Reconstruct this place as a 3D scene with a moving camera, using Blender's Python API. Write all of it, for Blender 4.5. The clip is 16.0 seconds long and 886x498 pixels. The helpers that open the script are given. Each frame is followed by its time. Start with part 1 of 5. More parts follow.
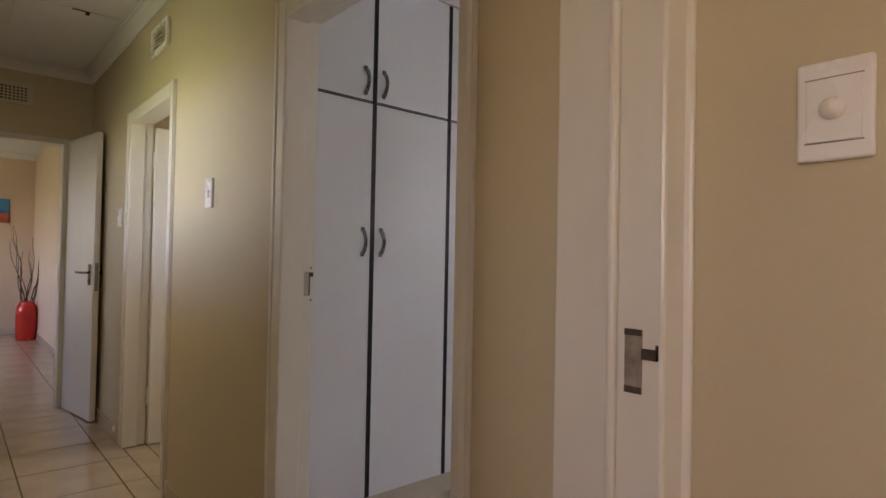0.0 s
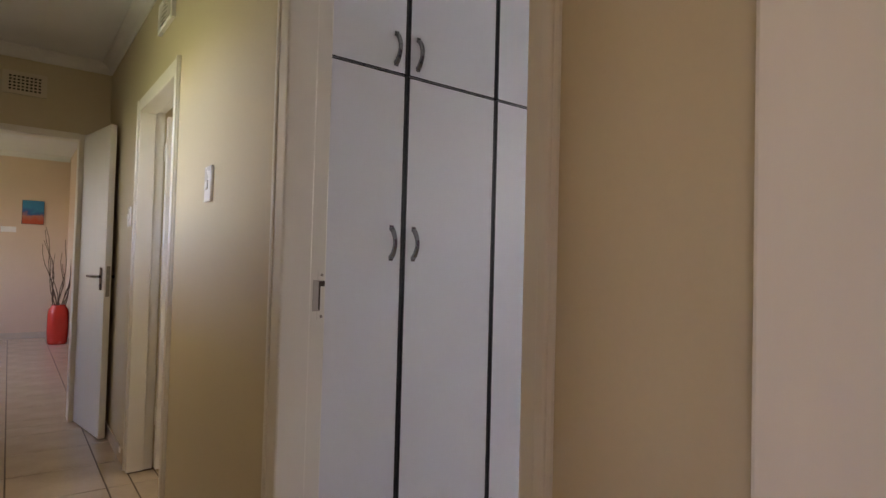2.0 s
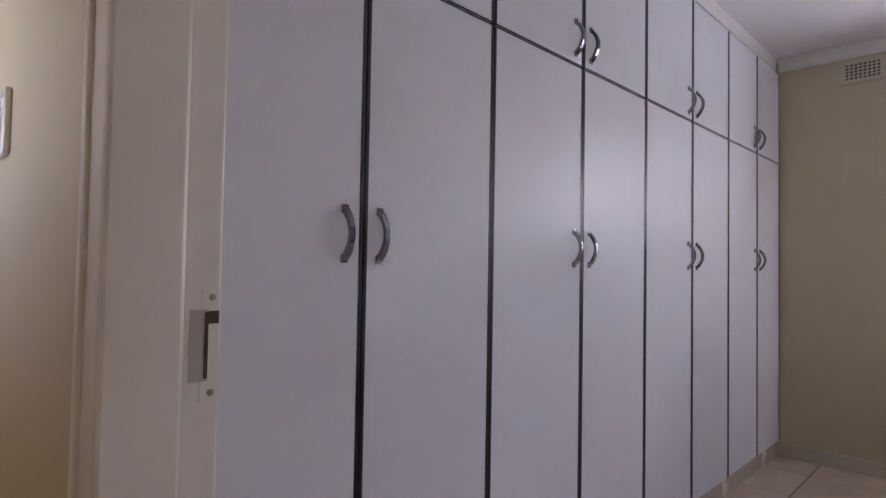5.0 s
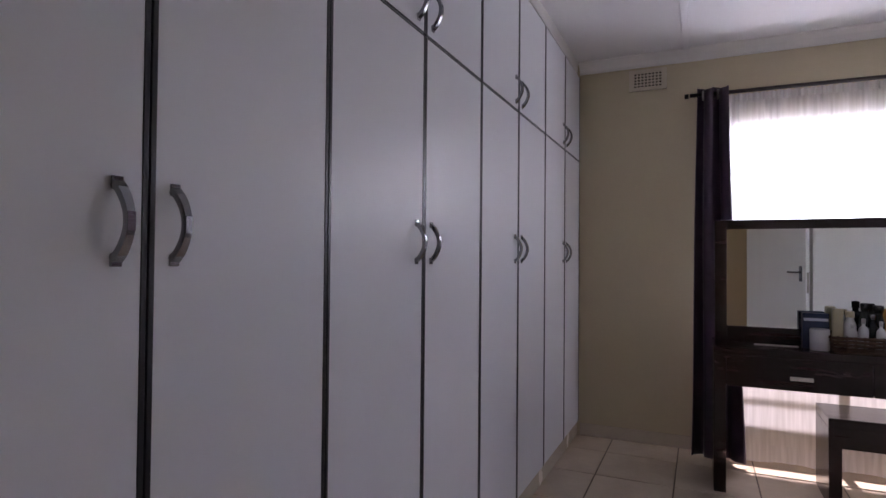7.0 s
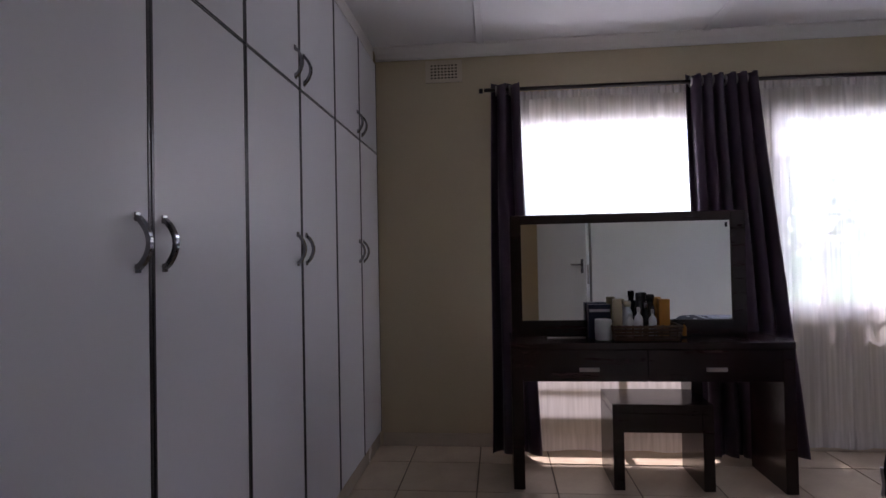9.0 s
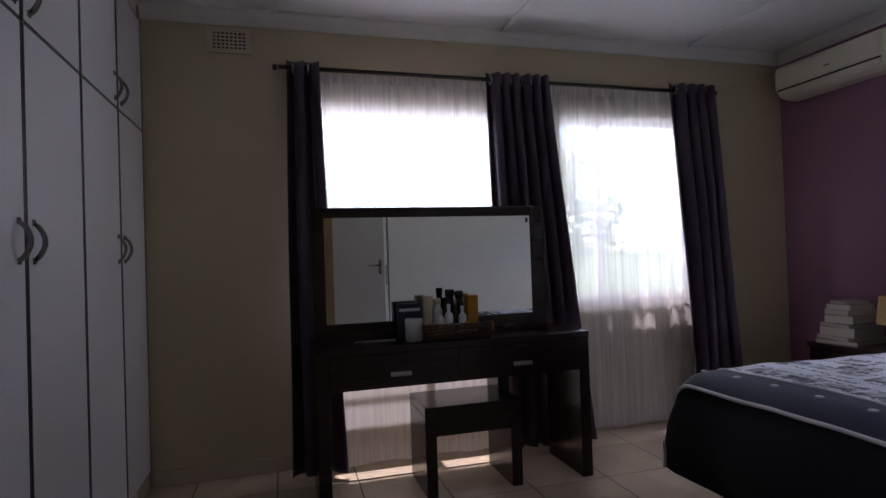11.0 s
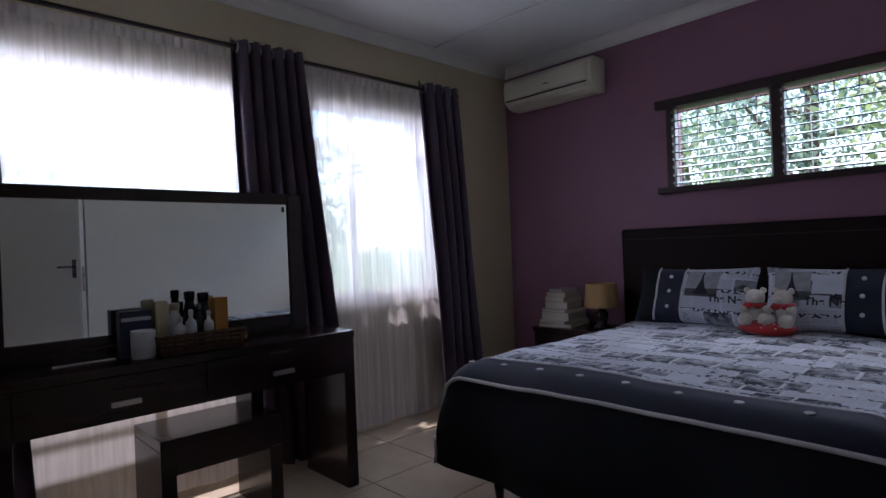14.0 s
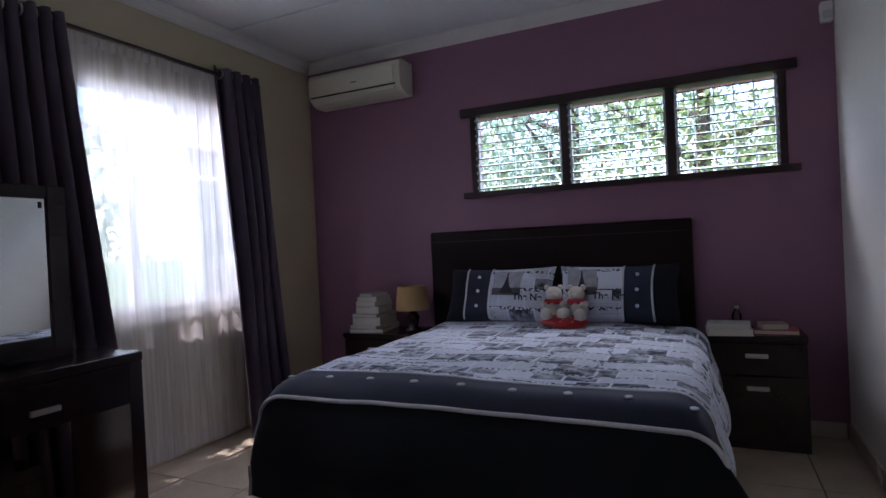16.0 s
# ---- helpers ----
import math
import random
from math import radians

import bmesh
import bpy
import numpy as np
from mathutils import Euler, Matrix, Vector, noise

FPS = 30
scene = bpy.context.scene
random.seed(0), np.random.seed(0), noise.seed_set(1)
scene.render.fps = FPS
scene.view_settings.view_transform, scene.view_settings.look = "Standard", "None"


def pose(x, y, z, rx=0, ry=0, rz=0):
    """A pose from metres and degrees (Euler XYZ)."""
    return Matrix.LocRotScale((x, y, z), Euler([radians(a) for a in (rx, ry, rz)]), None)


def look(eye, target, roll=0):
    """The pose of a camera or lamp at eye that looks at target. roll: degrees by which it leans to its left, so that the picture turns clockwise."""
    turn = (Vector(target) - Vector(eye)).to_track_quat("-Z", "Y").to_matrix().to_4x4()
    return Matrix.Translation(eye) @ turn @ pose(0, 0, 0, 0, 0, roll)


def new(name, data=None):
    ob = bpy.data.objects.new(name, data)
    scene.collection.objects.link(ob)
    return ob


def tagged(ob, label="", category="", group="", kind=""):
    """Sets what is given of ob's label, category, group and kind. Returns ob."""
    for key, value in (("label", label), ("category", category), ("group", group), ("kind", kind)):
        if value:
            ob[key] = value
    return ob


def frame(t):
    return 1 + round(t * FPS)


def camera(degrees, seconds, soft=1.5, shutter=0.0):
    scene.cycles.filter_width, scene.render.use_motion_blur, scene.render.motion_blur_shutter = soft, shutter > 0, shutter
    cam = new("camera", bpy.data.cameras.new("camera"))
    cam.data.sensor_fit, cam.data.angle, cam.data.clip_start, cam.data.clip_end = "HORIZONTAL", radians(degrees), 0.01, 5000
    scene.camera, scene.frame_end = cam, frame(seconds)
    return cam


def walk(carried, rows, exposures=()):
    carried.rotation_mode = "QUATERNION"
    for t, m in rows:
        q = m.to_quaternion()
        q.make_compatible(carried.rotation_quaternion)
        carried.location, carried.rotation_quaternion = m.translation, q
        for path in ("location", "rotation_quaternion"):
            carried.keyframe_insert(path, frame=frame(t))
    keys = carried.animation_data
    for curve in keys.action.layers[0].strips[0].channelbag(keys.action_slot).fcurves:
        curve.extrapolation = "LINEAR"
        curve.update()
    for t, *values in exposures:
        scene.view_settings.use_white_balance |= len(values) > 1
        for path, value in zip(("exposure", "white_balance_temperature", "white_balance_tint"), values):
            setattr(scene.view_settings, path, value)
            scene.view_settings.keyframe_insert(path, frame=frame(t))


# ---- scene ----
cam = camera(76.1, 16.0)
EXPOSURES = [(0.0, 3.9, 7000, 26), (2.0, 4.0, 6850, 27), (3.2, 4.05, 6600, 30), (5.5, 3.85, 6300, 35.5), (6.5, 3.6, 6300, 35.5), (7.0, 3.35, 6300, 34.5), (8.0, 2.95, 6350, 32.5), (9.0, 2.55, 6350, 33.0), (12.5, 2.09, 6150, 28.0), (14.0, 2.02, 6000, 27.0), (16.0, 2.27, 6000, 27.0)]
PATH = [
    (0, (-0.848, -2.193, 1.202), (0.469, -0.689, 1.239), 1.1),
    (0.5, (-0.763, -2.097, 1.199), (0.557, -0.595, 1.243), 1.1),
    (1, (-0.689, -1.988, 1.209), (0.625, -0.48, 1.258), 1.2),
    (1.5, (-0.615, -1.897, 1.212), (0.651, -0.349, 1.261), 1.3),
    (2, (-0.566, -1.82, 1.202), (0.65, -0.233, 1.255), 1.5),
    (2.5, (-0.5, -1.692, 1.194), (0.694, -0.089, 1.252), 1.7),
    (3, (-0.422, -1.562, 1.198), (0.764, 0.048, 1.26), 1.8),
    (3.2, (-0.394, -1.52, 1.198), (0.793, 0.088, 1.263), 1.8),
    (5.5, (-0.117, -0.948, 1.213), (1.405, 0.349, 1.266), 0.9),
    (6, (-0.063, -0.848, 1.224), (1.568, 0.309, 1.269), 1.0),
    (6.5, (-0.027, -0.796, 1.227), (1.71, 0.195, 1.266), 0.9),
    (7, (0.022, -0.784, 1.224), (1.842, 0.045, 1.261), 0.5),
    (7.5, (0.116, -0.765, 1.227), (2.001, -0.097, 1.267), 0.0),
    (8, (0.211, -0.766, 1.232), (2.146, -0.261, 1.268), -0.4),
    (8.5, (0.302, -0.775, 1.241), (2.272, -0.434, 1.273), -0.8),
    (9, (0.375, -0.789, 1.23), (2.365, -0.595, 1.261), -1.1),
    (9.5, (0.462, -0.777, 1.231), (2.462, -0.757, 1.257), -1.4),
    (10, (0.555, -0.759, 1.222), (2.549, -0.915, 1.249), -1.5),
    (10.2, (0.582, -0.753, 1.215), (2.568, -0.985, 1.242), -1.6),
    (12.5, (0.868, -0.67, 1.167), (2.586, -1.693, 1.182), -2.2),
    (13, (0.915, -0.674, 1.167), (2.562, -1.809, 1.167), -2.2),
    (13.5, (0.97, -0.68, 1.158), (2.53, -1.931, 1.156), -2.3),
    (14, (1.04, -0.666, 1.159), (2.489, -2.045, 1.157), -2.3),
    (14.5, (1.093, -0.658, 1.168), (2.413, -2.16, 1.159), -2.4),
    (15, (1.135, -0.651, 1.16), (2.3, -2.277, 1.149), -2.5),
    (15.5, (1.199, -0.667, 1.152), (2.201, -2.398, 1.141), -2.7),
    (16, (1.255, -0.69, 1.15), (2.104, -2.501, 1.135), -2.8),
]
walk(cam, [(t, look(eye, target, roll)) for t, eye, target, roll in PATH], EXPOSURES)

# ---- world, sun and added daylight lamps ----
world = bpy.data.worlds.new("sky")
scene.world = world
world.use_nodes = True
wn = world.node_tree.nodes
sky = wn.new("ShaderNodeTexSky")
sky.sky_type = "NISHITA"
sky.sun_disc = False
sky.sun_elevation = radians(78)
sky.sun_rotation = radians(80)
world.node_tree.links.new(sky.outputs[0], wn["Background"].inputs[0])
wn["Background"].inputs[1].default_value = 0.15
sun = new("sun", bpy.data.lights.new("sun", "SUN"))
sun.data.energy, sun.data.angle, sun.data.color = 3.7, radians(0.5), (1.0, 0.95, 0.87)
sun.matrix_basis = look((6.02, -2.05, 9.5), (4.0, -2.2, 0.0))


# area lamp added where light should come in from outside
def stand_in_lamp(name, place, target, width, height, watts, colour):
    lamp = new(name, bpy.data.lights.new(name, "AREA"))
    lamp.data.shape, lamp.data.size, lamp.data.size_y = "RECTANGLE", width, height
    lamp.data.energy, lamp.data.color = watts, colour
    lamp.matrix_basis = look(place, target)
    return lamp


# lamps added outside the two voile windows in place of sky light
for spot, wide, low, high in ((-1.48, 1.15, 3.0, 15), (-3.01, 1.0, 1.5, 10)):
    stand_in_lamp("daylight_opening", (4.215, spot, 1.485), (2.0, spot, 1.0), wide, 1.22, low, (0.93, 0.96, 1.0))
    stand_in_lamp("fill_from_above", (5.3, spot, 2.75), (3.2, spot, 1.25), wide, 0.8, high, (0.93, 0.96, 1.0))
# lamp added out of sight above the louvre window to light the bed
stand_in_lamp("fill_high_window", (1.78, -4.95, 2.48), (1.85, -3.0, 0.6), 1.8, 0.5, 16, (0.9, 0.96, 1.0))
# fill lamps added at made-up, unseen openings to brighten corridor and side rooms
stand_in_lamp("fill_start_room", (-3.05, -2.95, 1.7), (0.0, -2.2, 1.6), 0.7, 0.8, 0.98, (1.0, 0.71, 0.45))
stand_in_lamp("fill_start_room_end", (-0.8, -5.27, 1.75), (-0.4, -1.0, 1.25), 0.5, 0.5, 0.62, (1.0, 0.79, 0.56))
stand_in_lamp("fill_next_room", (1.57, 1.3, 1.6), (0.3, 1.65, 1.2), 0.9, 1.0, 0.36, (1.0, 0.86, 0.70))
stand_in_lamp("fill_corridor", (-1.05, 0.9, 1.75), (0.0, 0.7, 0.95), 1.0, 0.7, 0.25, (1.0, 0.80, 0.56))
stand_in_lamp("fill_far_room", (-3.1, 6.2, 1.5), (0.0, 6.4, 1.0), 1.6, 1.3, 0.62, (1.0, 0.74, 0.62))


# ---- materials ----
def mat(name, colour, rough=0.6, metal=0.0, vary=0.08, scale=6.0, grain=120.0, bump=0.05, dist=0.002, stretch=(1, 1, 1), sheen=0.0, per_piece=0.0, coat=0.0, spec=0.5):
    m = bpy.data.materials.new(name)
    m.use_nodes = True
    n, l = m.node_tree.nodes, m.node_tree.links
    b = n["Principled BSDF"]
    b.inputs["Roughness"].default_value, b.inputs["Metallic"].default_value = rough, metal
    b.inputs["Specular IOR Level"].default_value = spec
    b.inputs["Sheen Weight"].default_value, b.inputs["Coat Weight"].default_value = sheen, coat
    tc = n.new("ShaderNodeTexCoord")
    mp = n.new("ShaderNodeMapping")
    mp.inputs["Scale"].default_value = stretch
    l.new(tc.outputs["Object"], mp.inputs[0])
    big, fine = n.new("ShaderNodeTexNoise"), n.new("ShaderNodeTexNoise")
    for t, s in ((big, scale), (fine, grain)):
        t.inputs["Scale"].default_value, t.inputs["Detail"].default_value = s, 5.0
        l.new(mp.outputs[0], t.inputs["Vector"])
    add = n.new("ShaderNodeMath")
    add.operation = "MULTIPLY_ADD"
    add.inputs[1].default_value = 0.35
    l.new(fine.outputs["Fac"], add.inputs[0])
    l.new(big.outputs["Fac"], add.inputs[2])
    last = add.outputs[0]
    if per_piece:
        info, more = n.new("ShaderNodeObjectInfo"), n.new("ShaderNodeMath")
        more.operation = "MULTIPLY_ADD"
        more.inputs[1].default_value = per_piece
        l.new(info.outputs["Random"], more.inputs[0])
        l.new(last, more.inputs[2])
        last = more.outputs[0]
    ramp = n.new("ShaderNodeValToRGB")
    ramp.color_ramp.elements[0].position, ramp.color_ramp.elements[1].position = 0.35, 1.05 + per_piece
    dark, light = [c * (1 - vary) for c in colour], [min(1, c * (1 + vary)) for c in colour]
    ramp.color_ramp.elements[0].color, ramp.color_ramp.elements[1].color = (*dark, 1), (*light, 1)
    l.new(last, ramp.inputs[0])
    l.new(ramp.outputs[0], b.inputs["Base Color"])
    rr = n.new("ShaderNodeMapRange")
    rr.inputs[3].default_value, rr.inputs[4].default_value = max(0.02, rough - 0.08), min(1, rough + 0.08)
    l.new(big.outputs["Fac"], rr.inputs[0])
    l.new(rr.outputs[0], b.inputs["Roughness"])
    if bump:
        bp = n.new("ShaderNodeBump")
        bp.inputs["Strength"].default_value, bp.inputs["Distance"].default_value = bump, dist
        l.new(fine.outputs["Fac"], bp.inputs["Height"])
        l.new(bp.outputs[0], b.inputs["Normal"])
    return m


M = {}
M["wall"] = mat("beige_wall_paint", (0.56, 0.478, 0.322), 0.5, vary=0.05, scale=2.2, grain=70, bump=0.12, dist=0.003)
M["purple"] = mat("purple_wall_paint", (0.275, 0.130, 0.200), 0.5, vary=0.06, scale=2.0, grain=80, bump=0.1, dist=0.003)
M["far_wall"] = mat("peach_wall_paint", (0.66, 0.50, 0.37), 0.6, vary=0.05, scale=2, grain=60)
M["ceiling"] = mat("white_ceiling_paint", (0.74, 0.74, 0.74), 0.75, vary=0.03, scale=1.5, grain=50, bump=0.06)
M["cornice"] = mat("white_plaster", (0.72, 0.71, 0.68), 0.7, vary=0.03)
M["frame"] = mat("cream_gloss_frame_paint", (0.72, 0.69, 0.62), 0.34, vary=0.04, scale=3, grain=40, bump=0.1, dist=0.002, stretch=(1, 1, 0.15))
M["door"] = mat("white_door_paint", (0.76, 0.74, 0.70), 0.38, vary=0.03, scale=3, grain=40, stretch=(1, 1, 0.2))
M["tile"] = mat("cream_floor_tile", (0.52, 0.43, 0.33), 0.2, vary=0.12, scale=5, grain=45, bump=0.03, dist=0.001, per_piece=0.12)
M["grout"] = mat("dark_grout", (0.13, 0.10, 0.075), 0.9, vary=0.25, scale=12)
M["skirting"] = mat("cream_skirting_tile", (0.58, 0.50, 0.40), 0.25, vary=0.08)
M["melamine"] = mat("white_melamine", (0.71, 0.71, 0.74), 0.42, vary=0.015, scale=2, grain=220, bump=0.035, dist=0.001)
M["black_edge"] = mat("black_edging", (0.012, 0.011, 0.015), 0.35, vary=0.2)
M["chrome"] = mat("chrome", (0.28, 0.28, 0.295), 0.2, 1.0, vary=0.05, bump=0)
M["steel"] = mat("worn_steel", (0.30, 0.27, 0.23), 0.5, 0.25, vary=0.35, scale=60, grain=300)
M["recess_dark"] = mat("dark_lock_recess", (0.06, 0.045, 0.035), 0.85, vary=0.5, scale=60)
M["plastic"] = mat("white_switch_plastic", (0.80, 0.78, 0.76), 0.28, vary=0.02, bump=0)
M["vent"] = mat("cream_plaster_vent", (0.61, 0.54, 0.42), 0.6, vary=0.05)
# frame paint darkened for the shade in the strike slot
M["strike"] = mat("shaded_recess_paint", (0.42, 0.38, 0.34), 0.5, vary=0.08)
M["hole"] = mat("dark_hole", (0.02, 0.017, 0.014), 0.9)
M["espresso"] = mat("espresso_wood", (0.021, 0.0075, 0.0075), 0.24, vary=0.35, scale=5, grain=40, bump=0.06, dist=0.001, stretch=(6, 0.6, 6))
M["leatherette"] = mat("dark_brown_leatherette", (0.011, 0.0038, 0.0040), 0.5, spec=0.18, vary=0.25, scale=8, grain=260, bump=0.2, dist=0.001)
M["brushed"] = mat("brushed_metal", (0.55, 0.53, 0.52), 0.32, 1.0, vary=0.1)
M["satin"] = mat("plum_grey_satin", (0.075, 0.048, 0.080), 0.34, vary=0.22, scale=9, grain=300, bump=0.05, dist=0.001, sheen=0.12)


def let_light_through(m, share):
    """Cloth that glows a little where a window stands behind it."""
    n, l = m.node_tree.nodes, m.node_tree.links
    b = n["Principled BSDF"]
    tr, mix = n.new("ShaderNodeBsdfTranslucent"), n.new("ShaderNodeMixShader")
    l.new(b.inputs["Base Color"].links[0].from_socket, tr.inputs["Color"])
    mix.inputs[0].default_value = share
    l.new(b.outputs[0], mix.inputs[1])
    l.new(tr.outputs[0], mix.inputs[2])
    l.new(mix.outputs[0], n["Material Output"].inputs[0])


let_light_through(M["satin"], 0.22)
M["rod"] = mat("dark_rod", (0.02, 0.012, 0.012), 0.35, vary=0.2)
M["window_frame"] = mat("dark_brown_window_wood", (0.032, 0.014, 0.015), 0.4, vary=0.3, stretch=(0.5, 4, 4))
M["white_metal"] = mat("white_steel_window", (0.70, 0.68, 0.64), 0.4)
M["alu"] = mat("aluminium", (0.6, 0.6, 0.6), 0.35, 1.0)
M["ac"] = mat("aged_white_plastic", (0.70, 0.66, 0.53), 0.4, vary=0.04, scale=3)
M["navy"] = mat("navy_cotton", (0.014, 0.019, 0.044), 0.75, vary=0.25, scale=7, grain=300, bump=0.15, dist=0.001, sheen=0.05)
M["black_cloth"] = mat("black_navy_cotton", (0.007, 0.0085, 0.014), 0.85, vary=0.25, scale=5, grain=300, bump=0.15, dist=0.001, sheen=0.02, spec=0.3)
M["piping"] = mat("white_piping", (0.62, 0.62, 0.64), 0.7, vary=0.05)
M["ink"] = mat("black_print", (0.03, 0.03, 0.045), 0.8)
M["ink_grey"] = mat("grey_print", (0.09, 0.09, 0.105), 0.8, vary=0.5, scale=40)
M["photo"] = mat("pale_photo_print", (0.36, 0.36, 0.40), 0.8, vary=0.3, scale=22)
M["print_white"] = mat("off_white_cotton", (0.58, 0.59, 0.63), 0.8, vary=0.05, grain=300, bump=0.1)
M["base_cloth"] = mat("dark_bed_base_cloth", (0.02, 0.012, 0.012), 0.8, vary=0.3, scale=20)
M["red"] = mat("red_glazed_ceramic", (0.62, 0.035, 0.02), 0.25, vary=0.12, scale=4)
M["red_cloth"] = mat("red_satin", (0.42, 0.009, 0.013), 0.42, vary=0.25, scale=18, sheen=0.2)
M["plush"] = mat("cream_plush", (0.66, 0.61, 0.53), 0.95, vary=0.12, scale=25, grain=240, bump=0.7, dist=0.006, sheen=0.5)
M["twig"] = mat("brown_twig", (0.09, 0.055, 0.035), 0.8, vary=0.3, scale=30)
M["paper"] = mat("book_paper", (0.62, 0.58, 0.50), 0.85, vary=0.1, scale=2, grain=260, bump=0.35, stretch=(1, 1, 12))
M["shade"] = mat("ochre_lampshade_cloth", (0.42, 0.27, 0.12), 0.85, vary=0.1, grain=260, bump=0.15)
M["orange"] = mat("orange_card", (0.62, 0.27, 0.035), 0.5, vary=0.08)
M["blue_box"] = mat("blue_card", (0.012, 0.022, 0.06), 0.4, vary=0.2)
M["wicker"] = mat("brown_wicker", (0.10, 0.055, 0.028), 0.6, vary=0.35, scale=40)
M["black_plastic"] = mat("black_plastic", (0.012, 0.012, 0.014), 0.25)
M["white_plastic"] = mat("white_bottle_plastic", (0.62, 0.62, 0.62), 0.3)
M["cream_plastic"] = mat("cream_tube_plastic", (0.55, 0.47, 0.30), 0.35)
M["bark"] = mat("grey_bark", (0.12, 0.09, 0.065), 0.9, vary=0.35, scale=14, grain=60, bump=0.6, dist=0.02)
M["lawn"] = mat("lawn", (0.075, 0.11, 0.035), 0.95, vary=0.4, scale=1.2, grain=30, bump=0.5, dist=0.03)
M["outer_wall"] = mat("cream_render", (0.55, 0.48, 0.38), 0.8, vary=0.08)
M["concrete"] = mat("pale_paving", (0.36, 0.33, 0.29), 0.9, vary=0.15, scale=3)


def leaf_material(name, dark, light):
    m = bpy.data.materials.new(name)
    m.use_nodes = True
    n, l = m.node_tree.nodes, m.node_tree.links
    b = n["Principled BSDF"]
    geo, ramp = n.new("ShaderNodeNewGeometry"), n.new("ShaderNodeValToRGB")
    ramp.color_ramp.elements[0].color, ramp.color_ramp.elements[1].color = (*dark, 1), (*light, 1)
    l.new(geo.outputs["Random Per Island"], ramp.inputs[0])
    l.new(ramp.outputs[0], b.inputs["Base Color"])
    b.inputs["Roughness"].default_value = 0.45
    tr, mix = n.new("ShaderNodeBsdfTranslucent"), n.new("ShaderNodeMixShader")
    l.new(ramp.outputs[0], tr.inputs["Color"])
    mix.inputs[0].default_value = 0.45
    l.new(b.outputs[0], mix.inputs[1])
    l.new(tr.outputs[0], mix.inputs[2])
    l.new(mix.outputs[0], n["Material Output"].inputs[0])
    return m


M["leaf"] = leaf_material("leaf_green", (0.12, 0.20, 0.08), (0.34, 0.44, 0.19))
M["leaf_dark"] = leaf_material("leaf_deep_green", (0.10, 0.18, 0.12), (0.28, 0.40, 0.28))


def glass_material():
    m = bpy.data.materials.new("clear_glass")
    m.use_nodes = True
    n, l = m.node_tree.nodes, m.node_tree.links
    clear, shine, mix, fr = (n.new("ShaderNodeBsdfTransparent"), n.new("ShaderNodeBsdfGlossy"), n.new("ShaderNodeMixShader"), n.new("ShaderNodeFresnel"))
    clear.inputs[0].default_value = (0.90, 0.96, 0.93, 1)
    shine.inputs["Roughness"].default_value = 0.03
    l.new(fr.outputs[0], mix.inputs[0])
    l.new(clear.outputs[0], mix.inputs[1])
    l.new(shine.outputs[0], mix.inputs[2])
    l.new(mix.outputs[0], n["Material Output"].inputs[0])
    return m


M["glass"] = glass_material()


# whitened glass: the sky's haze and reflection are put into its colour
def louvre_material():
    m = bpy.data.materials.new("sky_hazed_louvre_glass")
    m.use_nodes = True
    n, l = m.node_tree.nodes, m.node_tree.links
    n.remove(n["Principled BSDF"])
    a, b, c, half, mix = (n.new("ShaderNodeBsdfTransparent"), n.new("ShaderNodeBsdfTranslucent"), n.new("ShaderNodeBsdfDiffuse"), n.new("ShaderNodeMixShader"), n.new("ShaderNodeMixShader"))
    a.inputs[0].default_value = (0.88, 0.95, 0.93, 1)
    b.inputs[0].default_value = c.inputs[0].default_value = (0.80, 0.88, 0.86, 1)
    half.inputs[0].default_value, mix.inputs[0].default_value = 0.6, 0.62
    l.new(b.outputs[0], half.inputs[1])
    l.new(c.outputs[0], half.inputs[2])
    l.new(a.outputs[0], mix.inputs[1])
    l.new(half.outputs[0], mix.inputs[2])
    l.new(mix.outputs[0], n["Material Output"].inputs[0])
    return m


M["louvre_glass"] = louvre_material()


def mirror_material():
    m = bpy.data.materials.new("mirror_silver")
    m.use_nodes = True
    b = m.node_tree.nodes["Principled BSDF"]
    b.inputs["Base Color"].default_value = (0.86, 0.90, 0.89, 1)
    b.inputs["Metallic"].default_value, b.inputs["Roughness"].default_value = 1.0, 0.01
    return m


M["mirror"] = mirror_material()


